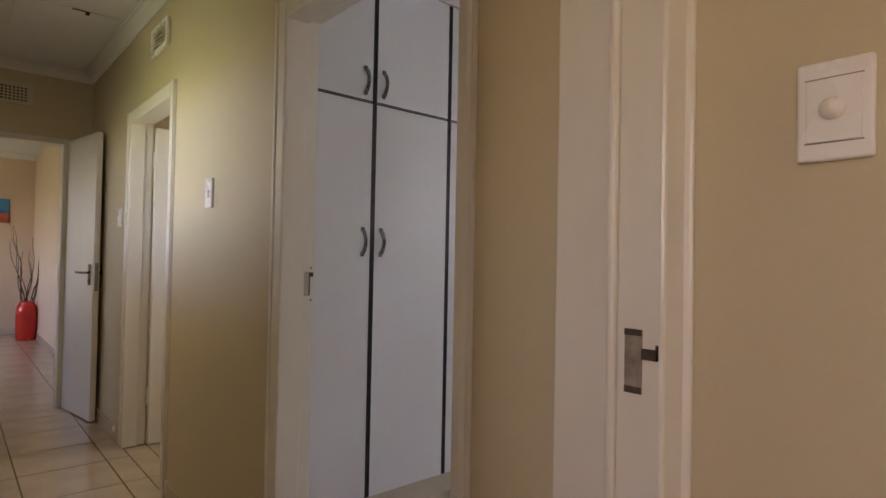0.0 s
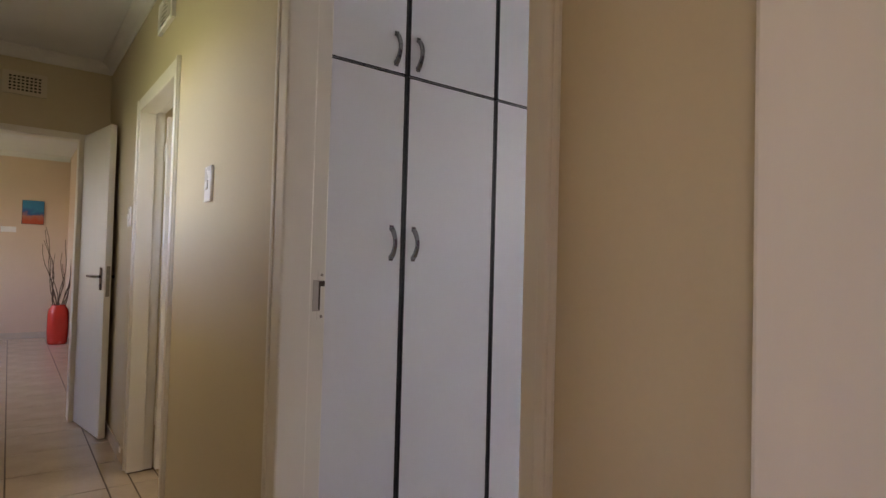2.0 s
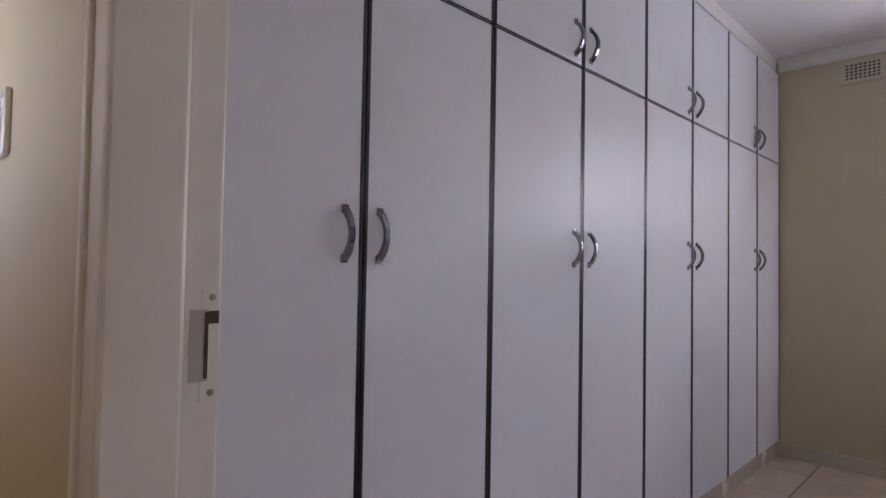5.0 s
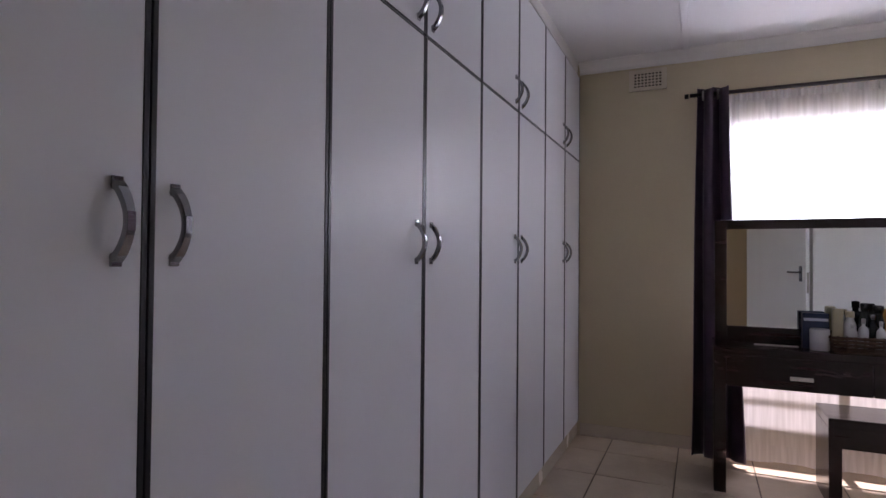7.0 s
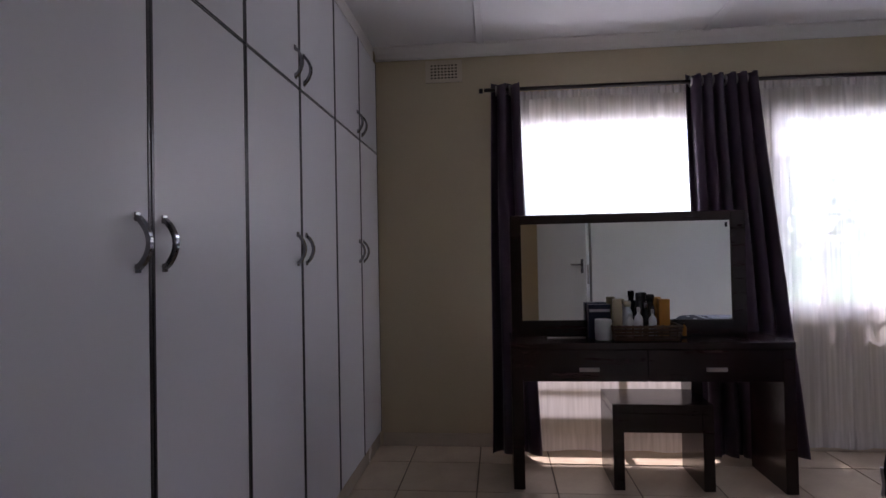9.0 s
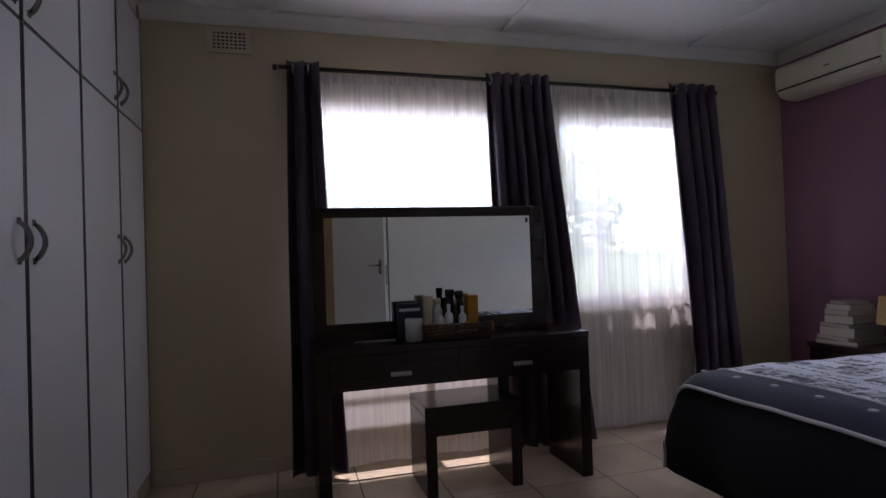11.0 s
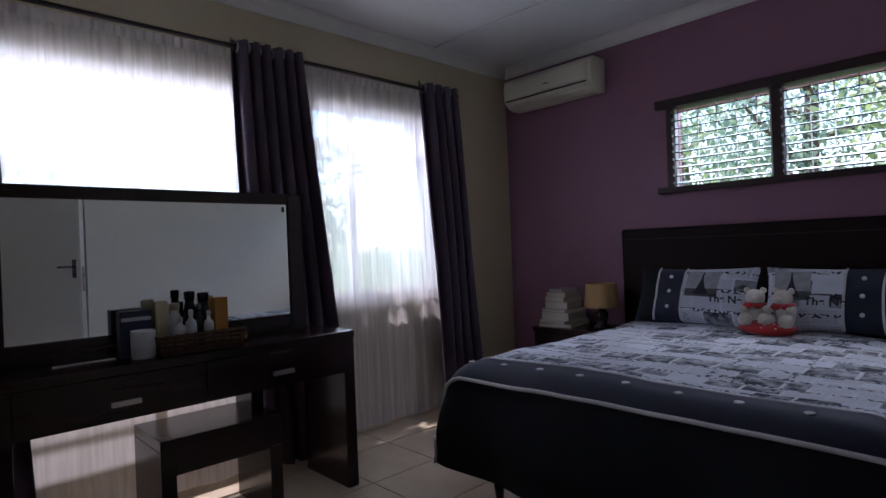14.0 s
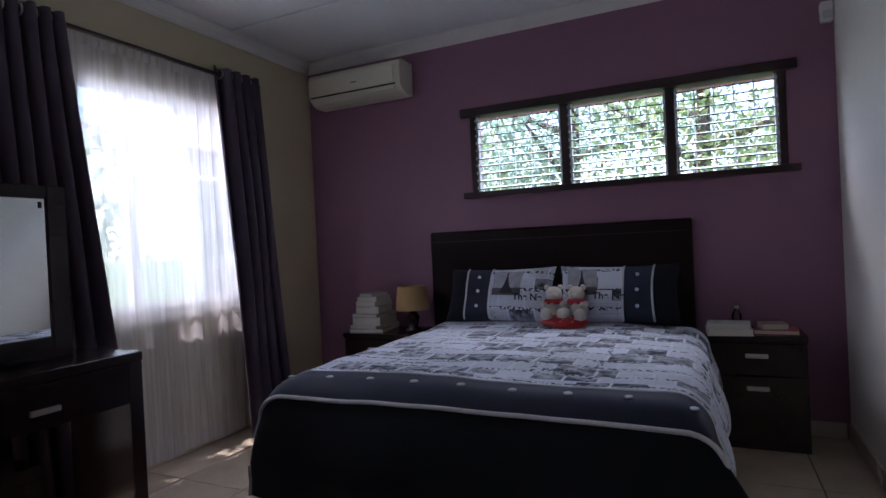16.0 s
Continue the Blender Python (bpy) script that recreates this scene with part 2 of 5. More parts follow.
def sheer_material():
    m = bpy.data.materials.new("white_voile")
    m.use_nodes = True
    n, l = m.node_tree.nodes, m.node_tree.links
    n.remove(n["Principled BSDF"])
    tc, mp, wv = n.new("ShaderNodeTexCoord"), n.new("ShaderNodeMapping"), n.new("ShaderNodeTexNoise")
    mp.inputs["Scale"].default_value = (11, 11, 0.35)
    wv.inputs["Detail"].default_value = 1.0
    l.new(tc.outputs["Object"], mp.inputs[0])
    l.new(mp.outputs[0], wv.inputs["Vector"])
    mr = n.new("ShaderNodeMapRange")
    mr.inputs[1].default_value, mr.inputs[2].default_value = 0.3, 0.7
    mr.inputs[3].default_value, mr.inputs[4].default_value = 0.56, 0.72
    l.new(wv.outputs["Fac"], mr.inputs[0])
    df, tl, tp = n.new("ShaderNodeBsdfDiffuse"), n.new("ShaderNodeBsdfTranslucent"), n.new("ShaderNodeBsdfTransparent")
    df.inputs[0].default_value = tl.inputs[0].default_value = (0.90, 0.89, 0.91, 1)
    half, mix = n.new("ShaderNodeMixShader"), n.new("ShaderNodeMixShader")
    half.inputs[0].default_value = 0.5
    l.new(df.outputs[0], half.inputs[1])
    l.new(tl.outputs[0], half.inputs[2])
    l.new(mr.outputs[0], mix.inputs[0])
    l.new(tp.outputs[0], mix.inputs[1])
    l.new(half.outputs[0], mix.inputs[2])
    l.new(mix.outputs[0], n["Material Output"].inputs[0])
    return m


M["sheer"] = sheer_material()


def newsprint_material(name, sx):
    """White cotton printed with columns of fine type, ruled blocks and blotchy engravings."""
    m = bpy.data.materials.new(name)
    m.use_nodes = True
    n, l = m.node_tree.nodes, m.node_tree.links
    b = n["Principled BSDF"]
    b.inputs["Roughness"].default_value = 0.8
    tc, mp = n.new("ShaderNodeTexCoord"), n.new("ShaderNodeMapping")
    mp.inputs["Scale"].default_value = (sx, sx, sx)
    l.new(tc.outputs["UV"], mp.inputs[0])

    def math_node(op, a, c):
        k = n.new("ShaderNodeMath")
        k.operation = op
        for i, v in enumerate((a, c)):
            if isinstance(v, (int, float)):
                k.inputs[i].default_value = v
            else:
                l.new(v, k.inputs[i])
        return k.outputs[0]

    def bricks(w, h, off, mortar):
        k = n.new("ShaderNodeTexBrick")
        k.offset = off
        k.inputs["Color1"].default_value, k.inputs["Color2"].default_value = (0, 0, 0, 1), (1, 1, 1, 1)
        k.inputs["Mortar"].default_value = (0.5, 0.5, 0.5, 1)
        k.inputs["Scale"].default_value, k.inputs["Mortar Size"].default_value = 1.0, mortar
        k.inputs["Brick Width"].default_value, k.inputs["Row Height"].default_value = w, h
        k.inputs["Bias"].default_value = 0.0
        l.new(mp.outputs[0], k.inputs["Vector"])
        return k

    blocks = bricks(0.165, 0.125, 0.37, 0.007)
    small = bricks(0.125, 0.0833, 0.41, 0.006)
    region = bricks(0.43, 0.25, 0.33, 0.0)
    words = bricks(0.017, 0.0095, 0.43, 0.0026)
    rows_ = bricks(0.63, 0.125, 0.37, 0.011)
    pic, big, gap = n.new("ShaderNodeTexNoise"), n.new("ShaderNodeTexNoise"), n.new("ShaderNodeTexNoise")
    for t, sc, dt_ in ((pic, 24, 5), (big, 8, 1), (gap, 58, 0)):
        t.inputs["Scale"].default_value, t.inputs["Detail"].default_value = sc, dt_
        l.new(mp.outputs[0], t.inputs["Vector"])
    sel, sel_small, sel_region = (n.new("ShaderNodeSeparateColor") for _ in range(3))
    l.new(blocks.outputs["Color"], sel.inputs[0])
    l.new(small.outputs["Color"], sel_small.inputs[0])
    l.new(region.outputs["Color"], sel_region.inputs[0])
    fine_part = math_node("GREATER_THAN", sel_region.outputs[0], 0.5)
    coarse_part = math_node("SUBTRACT", 1.0, fine_part)

    def pick(coarse, fine):
        return math_node("ADD", math_node("MULTIPLY", coarse, coarse_part), math_node("MULTIPLY", fine, fine_part))

    tone_of = pick(sel.outputs[0], sel_small.outputs[0])
    inside = math_node("LESS_THAN", pick(blocks.outputs["Fac"], small.outputs["Fac"]), 0.5)
    is_pic = math_node("MULTIPLY", math_node("GREATER_THAN", tone_of, 0.6), inside)
    is_text = math_node("MULTIPLY", math_node("GREATER_THAN", tone_of, 0.14), math_node("SUBTRACT", inside, is_pic))
    tone = n.new("ShaderNodeMapRange")
    tone.inputs[1].default_value, tone.inputs[2].default_value = 0.62, 1.02
    tone.inputs[3].default_value, tone.inputs[4].default_value = 0.10, 1.10
    l.new(math_node("ADD", pic.outputs["Fac"], math_node("MULTIPLY", big.outputs["Fac"], 0.6)), tone.inputs[0])
    sep = n.new("ShaderNodeSeparateXYZ")
    l.new(mp.outputs[0], sep.inputs[0])
    depth = math_node("FRACT", math_node("DIVIDE", sep.outputs[1], 0.125), 0.0)
    pic_ink = math_node("MULTIPLY", is_pic, math_node("ADD", math_node("MULTIPLY", tone.outputs[0], 0.85), math_node("MULTIPLY", depth, 0.35)))
    type_ink = math_node("MULTIPLY", is_text, math_node("MULTIPLY", math_node("LESS_THAN", words.outputs["Fac"], 0.5), 0.42))
    head_ink = math_node("MULTIPLY", math_node("GREATER_THAN", rows_.outputs["Fac"], 0.5), math_node("MULTIPLY", math_node("GREATER_THAN", gap.outputs["Fac"], 0.53), 0.95))
    ink = math_node("ADD", math_node("ADD", pic_ink, type_ink), head_ink)
    mixc = n.new("ShaderNodeMix")
    mixc.data_type = "RGBA"
    mixc.inputs[6].default_value, mixc.inputs[7].default_value = (0.66, 0.69, 0.78, 1), (0.02, 0.024, 0.05, 1)
    mixc.clamp_factor = True
    l.new(ink, mixc.inputs[0])
    l.new(mixc.outputs[2], b.inputs["Base Color"])
    wr = n.new("ShaderNodeTexNoise")
    wr.inputs["Scale"].default_value = 9
    bp = n.new("ShaderNodeBump")
    bp.inputs["Strength"].default_value, bp.inputs["Distance"].default_value = 0.35, 0.02
    l.new(tc.outputs["Object"], wr.inputs["Vector"])
    l.new(wr.outputs["Fac"], bp.inputs["Height"])
    l.new(bp.outputs[0], b.inputs["Normal"])
    return m


M["newsprint"] = newsprint_material("newspaper_print_cotton", 1.0)


def picture_material():
    m = bpy.data.materials.new("abstract_canvas")
    m.use_nodes = True
    n, l = m.node_tree.nodes, m.node_tree.links
    tc, no, gr, mx, rp = n.new("ShaderNodeTexCoord"), n.new("ShaderNodeTexNoise"), n.new("ShaderNodeSeparateXYZ"), n.new("ShaderNodeMath"), n.new("ShaderNodeValToRGB")
    no.inputs["Scale"].default_value = 9
    l.new(tc.outputs["Object"], no.inputs["Vector"])
    l.new(tc.outputs["Generated"], gr.inputs[0])
    mx.operation = "MULTIPLY_ADD"
    mx.inputs[1].default_value = 0.7
    l.new(no.outputs["Fac"], mx.inputs[0])
    l.new(gr.outputs["Z"], mx.inputs[2])
    e = rp.color_ramp.elements
    e[0].position, e[0].color = 0.45, (0.5, 0.08, 0.03, 1)
    e[1].position, e[1].color = 1.05, (0.03, 0.22, 0.42, 1)
    k = e.new(0.72)
    k.color = (0.45, 0.16, 0.1, 1)
    k = e.new(0.82)
    k.color = (0.04, 0.10, 0.30, 1)
    l.new(mx.outputs[0], rp.inputs[0])
    l.new(rp.outputs[0], n["Principled BSDF"].inputs["Base Color"])
    return m


M["canvas"] = picture_material()


# ---- mesh helpers ----
BASE = {}


def box(bm, x0, x1, y0, y1, z0, z1, bevel=0.0, segments=2):
    made = bmesh.ops.create_cube(bm, size=1)["verts"]
    size = Vector((abs(x1 - x0), abs(y1 - y0), abs(z1 - z0)))
    mid = Vector(((x0 + x1) / 2, (y0 + y1) / 2, (z0 + z1) / 2))
    for v in made:
        v.co = Vector((v.co.x * size.x, v.co.y * size.y, v.co.z * size.z)) + mid
    if bevel:
        edges = list({e for v in made for e in v.link_edges})
        bmesh.ops.bevel(bm, geom=edges, offset=bevel, segments=segments, profile=0.5, affect="EDGES")
    return bm


def boxes(*rows, bevel=0.0):
    bm = bmesh.new()
    for r in rows:
        box(bm, *r, bevel=bevel)
    return bm


def tube(points, radius, sides=10, bm=None, caps=True):
    """A round bar along points; radius is a number or one for each point."""
    bm = bm or bmesh.new()
    pts = [Vector(p) for p in points]
    rings = []
    for i, p in enumerate(pts):
        d = (pts[min(i + 1, len(pts) - 1)] - pts[max(i - 1, 0)]).normalized()
        a = d.orthogonal().normalized() if i == 0 else (rings_a - d * rings_a.dot(d)).normalized()
        rings_a = a
        b = d.cross(a)
        r = radius[i] if isinstance(radius, (list, tuple)) else radius
        rings.append([bm.verts.new(p + (a * math.cos(k * math.tau / sides) + b * math.sin(k * math.tau / sides)) * r) for k in range(sides)])
    for one, two in zip(rings, rings[1:]):
        for k in range(sides):
            f = bm.faces.new((one[k], one[(k + 1) % sides], two[(k + 1) % sides], two[k]))
            f.smooth = True
    if caps:
        bm.faces.new(rings[0][::-1])
        bm.faces.new(rings[-1])
    return bm


def lathe(profile, centre, sides=28, bm=None):
    """A turned shape: profile of (radius, height) from the bottom up."""
    bm = bm or bmesh.new()
    cx, cy, cz = centre
    rings = [[bm.verts.new((cx + max(r, 0.0004) * math.cos(k * math.tau / sides), cy + max(r, 0.0004) * math.sin(k * math.tau / sides), cz + h)) for k in range(sides)] for r, h in profile]
    for one, two in zip(rings, rings[1:]):
        for k in range(sides):
            f = bm.faces.new((one[k], one[(k + 1) % sides], two[(k + 1) % sides], two[k]))
            f.smooth = True
    bm.faces.new(rings[0][::-1])
    bm.faces.new(rings[-1])
    return bm


def surface(fn, nu, nv, uv=None):
    """A sheet of nu x nv faces; fn(u, v) gives the place, uv(u, v) the cloth coordinates."""
    bm = bmesh.new()
    grid = [[bm.verts.new(fn(i / nu, j / nv)) for j in range(nv + 1)] for i in range(nu + 1)]
    layer = bm.loops.layers.uv.new("cloth")
    for i in range(nu):
        for j in range(nv):
            f = bm.faces.new((grid[i][j], grid[i + 1][j], grid[i + 1][j + 1], grid[i][j + 1]))
            f.smooth = True
            if uv:
                for loop, (a, c) in zip(f.loops, ((i, j), (i + 1, j), (i + 1, j + 1), (i, j + 1))):
                    loop[layer].uv = uv(a / nu, c / nv)
    return bm


def blob(bm, centre, radii, subdivisions=2):
    made = bmesh.ops.create_icosphere(bm, subdivisions=subdivisions, radius=1)["verts"]
    for v in made:
        v.co = Vector((v.co.x * radii[0], v.co.y * radii[1], v.co.z * radii[2])) + Vector(centre)
        for f in v.link_faces:
            f.smooth = True
    return bm


def mesh_of(bm, name, material):
    me = bpy.data.meshes.new(name)
    bmesh.ops.recalc_face_normals(bm, faces=bm.faces)
    bm.to_mesh(me)
    bm.free()
    me.materials.append(material)
    return me


def thing(name, place, label, category, group=""):
    """An empty at a thing's base; its parts are given in the world's metres."""
    ob = new(name)
    ob.empty_display_size = 0.1
    ob.matrix_basis = Matrix.Translation(place)
    BASE[ob] = Vector(place)
    return tagged(ob, label, category, group)


def part(name, bm, material, parent, label=""):
    me = mesh_of(bm, name, material)
    base = BASE.get(parent, Vector())
    me.transform(Matrix.Translation(-base))
    ob = new(name, me)
    ob.parent = parent
    BASE[ob] = base
    return tagged(ob, label)


def solid(name, bm, material, label="", category="", kind="", group="", place=None):
    """A top-level thing or piece of the setting that is one mesh."""
    me = mesh_of(bm, name, material)
    ob = new(name, me)
    if place is not None:
        me.transform(Matrix.Translation(-Vector(place)))
        ob.matrix_basis = Matrix.Translation(place)
        BASE[ob] = Vector(place)
    return tagged(ob, label, category, group, kind)


# ---- setting: walls, floors, ceilings ----
WIN_X, PURPLE_Y, CEIL = 4.08, -4.35, 2.62
solid("wall_corridor", boxes(
    (0, 0.12, -5.4, -1.318, 0, CEIL), (0, 0.12, -1.318, -0.34, 2.08, CEIL), (0, 0.12, -0.34, 0.83, 0, CEIL),
    (0, 0.12, 0.83, 1.80, 2.085, CEIL), (0, 0.12, 1.80, 3.05, 0, CEIL)), M["wall"],
    "beige painted wall with two door openings", "wall", "structure")
solid("wall_window_side", boxes(
    (WIN_X, 4.20, PURPLE_Y - 0.22, -3.52, -0.3, CEIL), (WIN_X, 4.20, -2.50, -2.07, -0.3, CEIL), (WIN_X, 4.20, -0.90, 0.7, -0.3, CEIL),
    (WIN_X, 4.20, -3.52, -2.50, -0.3, 0.86), (WIN_X, 4.20, -3.52, -2.50, 2.11, CEIL),
    (WIN_X, 4.20, -2.07, -0.90, -0.3, 0.86), (WIN_X, 4.20, -2.07, -0.90, 2.11, CEIL)), M["wall"],
    "beige painted wall with two curtained windows", "wall", "structure")
solid("wall_purple", boxes(
    (0.12, 0.83, PURPLE_Y - 0.22, PURPLE_Y, -0.3, CEIL), (2.72, WIN_X, PURPLE_Y - 0.22, PURPLE_Y, -0.3, CEIL),
    (0.83, 2.72, PURPLE_Y - 0.22, PURPLE_Y, -0.3, 1.50), (0.83, 2.72, PURPLE_Y - 0.22, PURPLE_Y, 2.03, CEIL)), M["purple"],
    "deep purple painted feature wall behind the bed", "wall", "structure")
M["pale_wall"] = mat("pale_cream_wall_paint", (0.76, 0.72, 0.66), 0.5, vary=0.04, scale=2.2, grain=70, bump=0.1, dist=0.003)
solid("wall_nib", boxes((0.12, 0.60, PURPLE_Y, -1.80, 0, CEIL)), M["pale_wall"], "pale painted wall return beside the purple wall", "wall", "structure")
solid("wall_bedroom_west", boxes((0.1205, 0.128, -1.799, -1.32, 0, CEIL)), M["pale_wall"], "pale cream wall beside the bedroom door", "wall", "structure")
solid("wall_behind_wardrobe", boxes((0.12, WIN_X, 0.62, 0.74, 0, CEIL)), M["wall"], "plain beige wall behind the built-in wardrobe", "wall", "structure")
# the gap at y 0.4..1.4 is a made-up opening for the corridor fill lamp
solid("wall_corridor_far_side", boxes((-1.14, -1.02, -1.60, 0.4, 0, CEIL), (-1.14, -1.02, 1.4, 3.05, 0, CEIL), (-1.14, -1.02, 0.4, 1.4, 0, 1.4), (-1.14, -1.02, 0.4, 1.4, 2.1, CEIL)), M["wall"], "plain beige corridor wall with an added, unseen light opening", "wall", "structure")
# unseen openings added in both pieces, sized by the light they let in
solid("wall_start_room_end", boxes((-3.2, -1.05, -5.42, -5.3, 0, CEIL), (-0.55, 0, -5.42, -5.3, 0, CEIL), (-1.05, -0.55, -5.42, -5.3, 0, 1.5), (-1.05, -0.55, -5.42, -5.3, 2.0, CEIL), (-3.2, -1.02, -1.79, -1.60, 0, CEIL)), M["wall"], "plain beige walls of the first room with an added, unseen light opening", "wall", "structure")
solid("wall_start_room", boxes((-3.2, -3.08, -5.3, -3.3, 0, CEIL), (-3.2, -3.08, -2.6, -1.79, 0, CEIL), (-3.2, -3.08, -3.3, -2.6, 0, 1.3), (-3.2, -3.08, -3.3, -2.6, 2.1, CEIL)), M["wall"], "plain beige wall with an added, unseen light opening", "wall", "structure")
solid("wall_corridor_door_head", boxes((-1.02, 0, -1.79, -1.60, 2.09, CEIL)), M["wall"], "beige wall above the passage doorway", "wall", "structure")
solid("wall_corridor_end", boxes((-0.145, 0.12, 3.05, 3.17, 0, CEIL), (-1.02, -0.145, 3.05, 3.17, 2.075, CEIL), (-1.14, -1.02, 3.05, 3.17, 0, CEIL)), M["wall"],
      "beige wall with a doorway at the end of the corridor", "wall", "structure")
solid("wall_far_room_side", boxes((0.11, 0.23, 3.17, 8.62, 0, CEIL)), M["far_wall"], "peach painted side wall of the far room", "wall", "structure")
solid("wall_far_room_end", boxes((-3.18, 0.11, 8.1, 8.22, 0, CEIL)), M["far_wall"], "peach painted end wall of the far room", "wall", "structure")
# unseen wall; its opening is added for the far room's fill lamp
solid("wall_far_room_west", boxes((-3.3, -3.18, 3.05, 5.4, 0, CEIL), (-3.3, -3.18, 7.0, 8.5, 0, CEIL), (-3.3, -3.18, 5.4, 7.0, 0, 0.85), (-3.3, -3.18, 5.4, 7.0, 2.15, CEIL)), M["far_wall"], "peach wall with an added, unseen light opening", "wall", "structure")
solid("wall_far_room_south", boxes((-3.18, -1.14, 3.05, 3.17, 0, CEIL)), M["far_wall"], "plain peach wall", "wall", "structure")
# opening made up to let fill light onto the open door leaf
solid("wall_second_room", boxes((1.6, 1.7, 0.74, 0.8, 0, CEIL), (1.6, 1.7, 1.8, 3.0, 0, CEIL), (1.6, 1.7, 0.8, 1.8, 0, 1.0), (1.6, 1.7, 0.8, 1.8, 2.2, CEIL), (0.12, 1.7, 3.0, 3.05, 0, CEIL)), M["wall"], "plain beige wall of the next room with an added, unseen light opening", "wall", "structure")
solid("ceiling_bedroom", boxes((0.12, WIN_X, PURPLE_Y, 0.62, CEIL, CEIL + 0.08)), M["ceiling"], "white painted board ceiling", "ceiling", "structure")
cl = solid("ceiling_corridor", boxes((-1.02, 0.0, -1.79, 3.05, CEIL, CEIL + 0.08), (-3.08, 0.0, -5.3, -1.79, CEIL, CEIL + 0.08), (0.12, 1.7, 0.74, 3.05, CEIL, CEIL + 0.08), (-3.18, 0.11, 3.17, 8.5, CEIL, CEIL + 0.08)), M["ceiling"], "white painted corridor ceiling", "ceiling", "structure")
# unseen slab, added; its edges are trimmed by the light they block
solid("roof_slab", boxes((-3.6, 4.215, -4.62, 8.8, CEIL + 0.16, CEIL + 0.24)), M["outer_wall"], "unseen flat roof slab, added over the ceilings", "roof", "structure")
# board joint strips across the bedroom ceiling
for k, yy in enumerate((-0.70, -2.105, -3.51)):
    solid("ceiling_strip", boxes((0.14, WIN_X - 0.06, yy - 0.022, yy + 0.022, CEIL - 0.012, CEIL - 0.001), bevel=0.004), M["ceiling"], "white ceiling cover strip", "ceiling strip", "structure")


def cornice(name, ends, inward, material=None):
    """A coved strip in the corner of wall and ceiling, from ends[0] to ends[1], reaching inward from the wall."""
    bm = bmesh.new()
    a, b, w = Vector((*ends[0], 0)), Vector((*ends[1], 0)), Vector((*inward, 0))
    prof = [(0, CEIL - 0.075), (0.008, CEIL - 0.075), (0.012, CEIL - 0.06), (0.028, CEIL - 0.034), (0.055, CEIL - 0.014), (0.068, CEIL - 0.01), (0.072, CEIL - 0.001), (0, CEIL - 0.001)]
    rows = [[bm.verts.new(p + w * o + Vector((0, 0, z))) for o, z in prof] for p in (a, b)]
    for i in range(len(prof)):
        j = (i + 1) % len(prof)
        bm.faces.new((rows[0][i], rows[0][j], rows[1][j], rows[1][i]))
    bm.faces.new(rows[0]); bm.faces.new(rows[1][::-1])
    return solid(name, bm, material or M["cornice"], "white plaster cornice", "cornice", "structure")


cornice("cornice_window_side", ((WIN_X, PURPLE_Y), (WIN_X, 0.0)), (-1, 0))
cornice("cornice_purple", ((0.60, PURPLE_Y), (WIN_X - 0.01, PURPLE_Y)), (0, 1))
cornice("cornice_nib", ((0.60, PURPLE_Y + 0.01), (0.60, -1.80)), (1, 0))
cornice("cornice_bedroom_west", ((0.12, -1.80), (0.12, -0.0)), (1, 0))
cornice("cornice_corridor", ((0.0, -1.6), (0.0, 3.04)), (-1, 0))
cornice("cornice_corridor_west", ((-1.02, -1.6), (-1.02, 3.04)), (1, 0))
cornice("cornice_corridor_end", ((-1.02, 3.05), (0.0, 3.05)), (0, -1))
cornice("cornice_far_room", ((-3.1, 8.1), (0.1, 8.1)), (0, -1))


def skirting(ends, inward, height=0.085):
    (x0, y0), (x1, y1) = ends
    t = 0.012
    bm = boxes((min(x0, x1, x0 + inward[0] * t, x1 + inward[0] * t), max(x0, x1, x0 + inward[0] * t, x1 + inward[0] * t),
                min(y0, y1, y0 + inward[1] * t, y1 + inward[1] * t), max(y0, y1, y0 + inward[1] * t, y1 + inward[1] * t), 0.0, height), bevel=0.004)
    return solid("skirting", bm, M["skirting"], "cream tiled skirting at the foot of the wall", "skirting", "structure")


skirting(((WIN_X, PURPLE_Y + 0.02), (WIN_X, -0.01)), (-1, 0))
skirting(((0.62, PURPLE_Y), (WIN_X - 0.02, PURPLE_Y)), (0, 1))
skirting(((0.60, PURPLE_Y + 0.02), (0.60, -3.47)), (1, 0))
skirting(((0.12, -3.44), (0.12, -1.33)), (1, 0))
skirting(((0.0, -0.33), (0.0, 0.82)), (-1, 0))
skirting(((0.0, 1.81), (0.0, 3.03)), (-1, 0))
skirting(((0.0, -1.58), (0.0, -1.33)), (-1, 0))
skirting(((0.11, 3.2), (0.11, 8.08)), (-1, 0))
skirting(((-3.1, 8.1), (0.09, 8.1)), (0, -1))
skirting(((-1.0, 3.05), (-0.9, 3.05)), (0, -1))

# ground outdoors: one sheet to the horizon
solid("ground", boxes((-400, 400, -400, 400, -0.5, -0.3)), M["lawn"], "green lawn round the house", "ground", "structure")
solid("slab_under_house", boxes((-3.6, 4.6, -5.6, 8.8, -0.31, -0.02)), M["concrete"], "concrete slab under the house", "slab", "structure")

# grout bed; the tiles are laid on it at the end of the file
floor = solid("floor", boxes((-3.3, WIN_X, -5.4, 8.6, -0.02, -0.003)), M["grout"], "cream ceramic tile floor with dark grout", "floor", "structure")


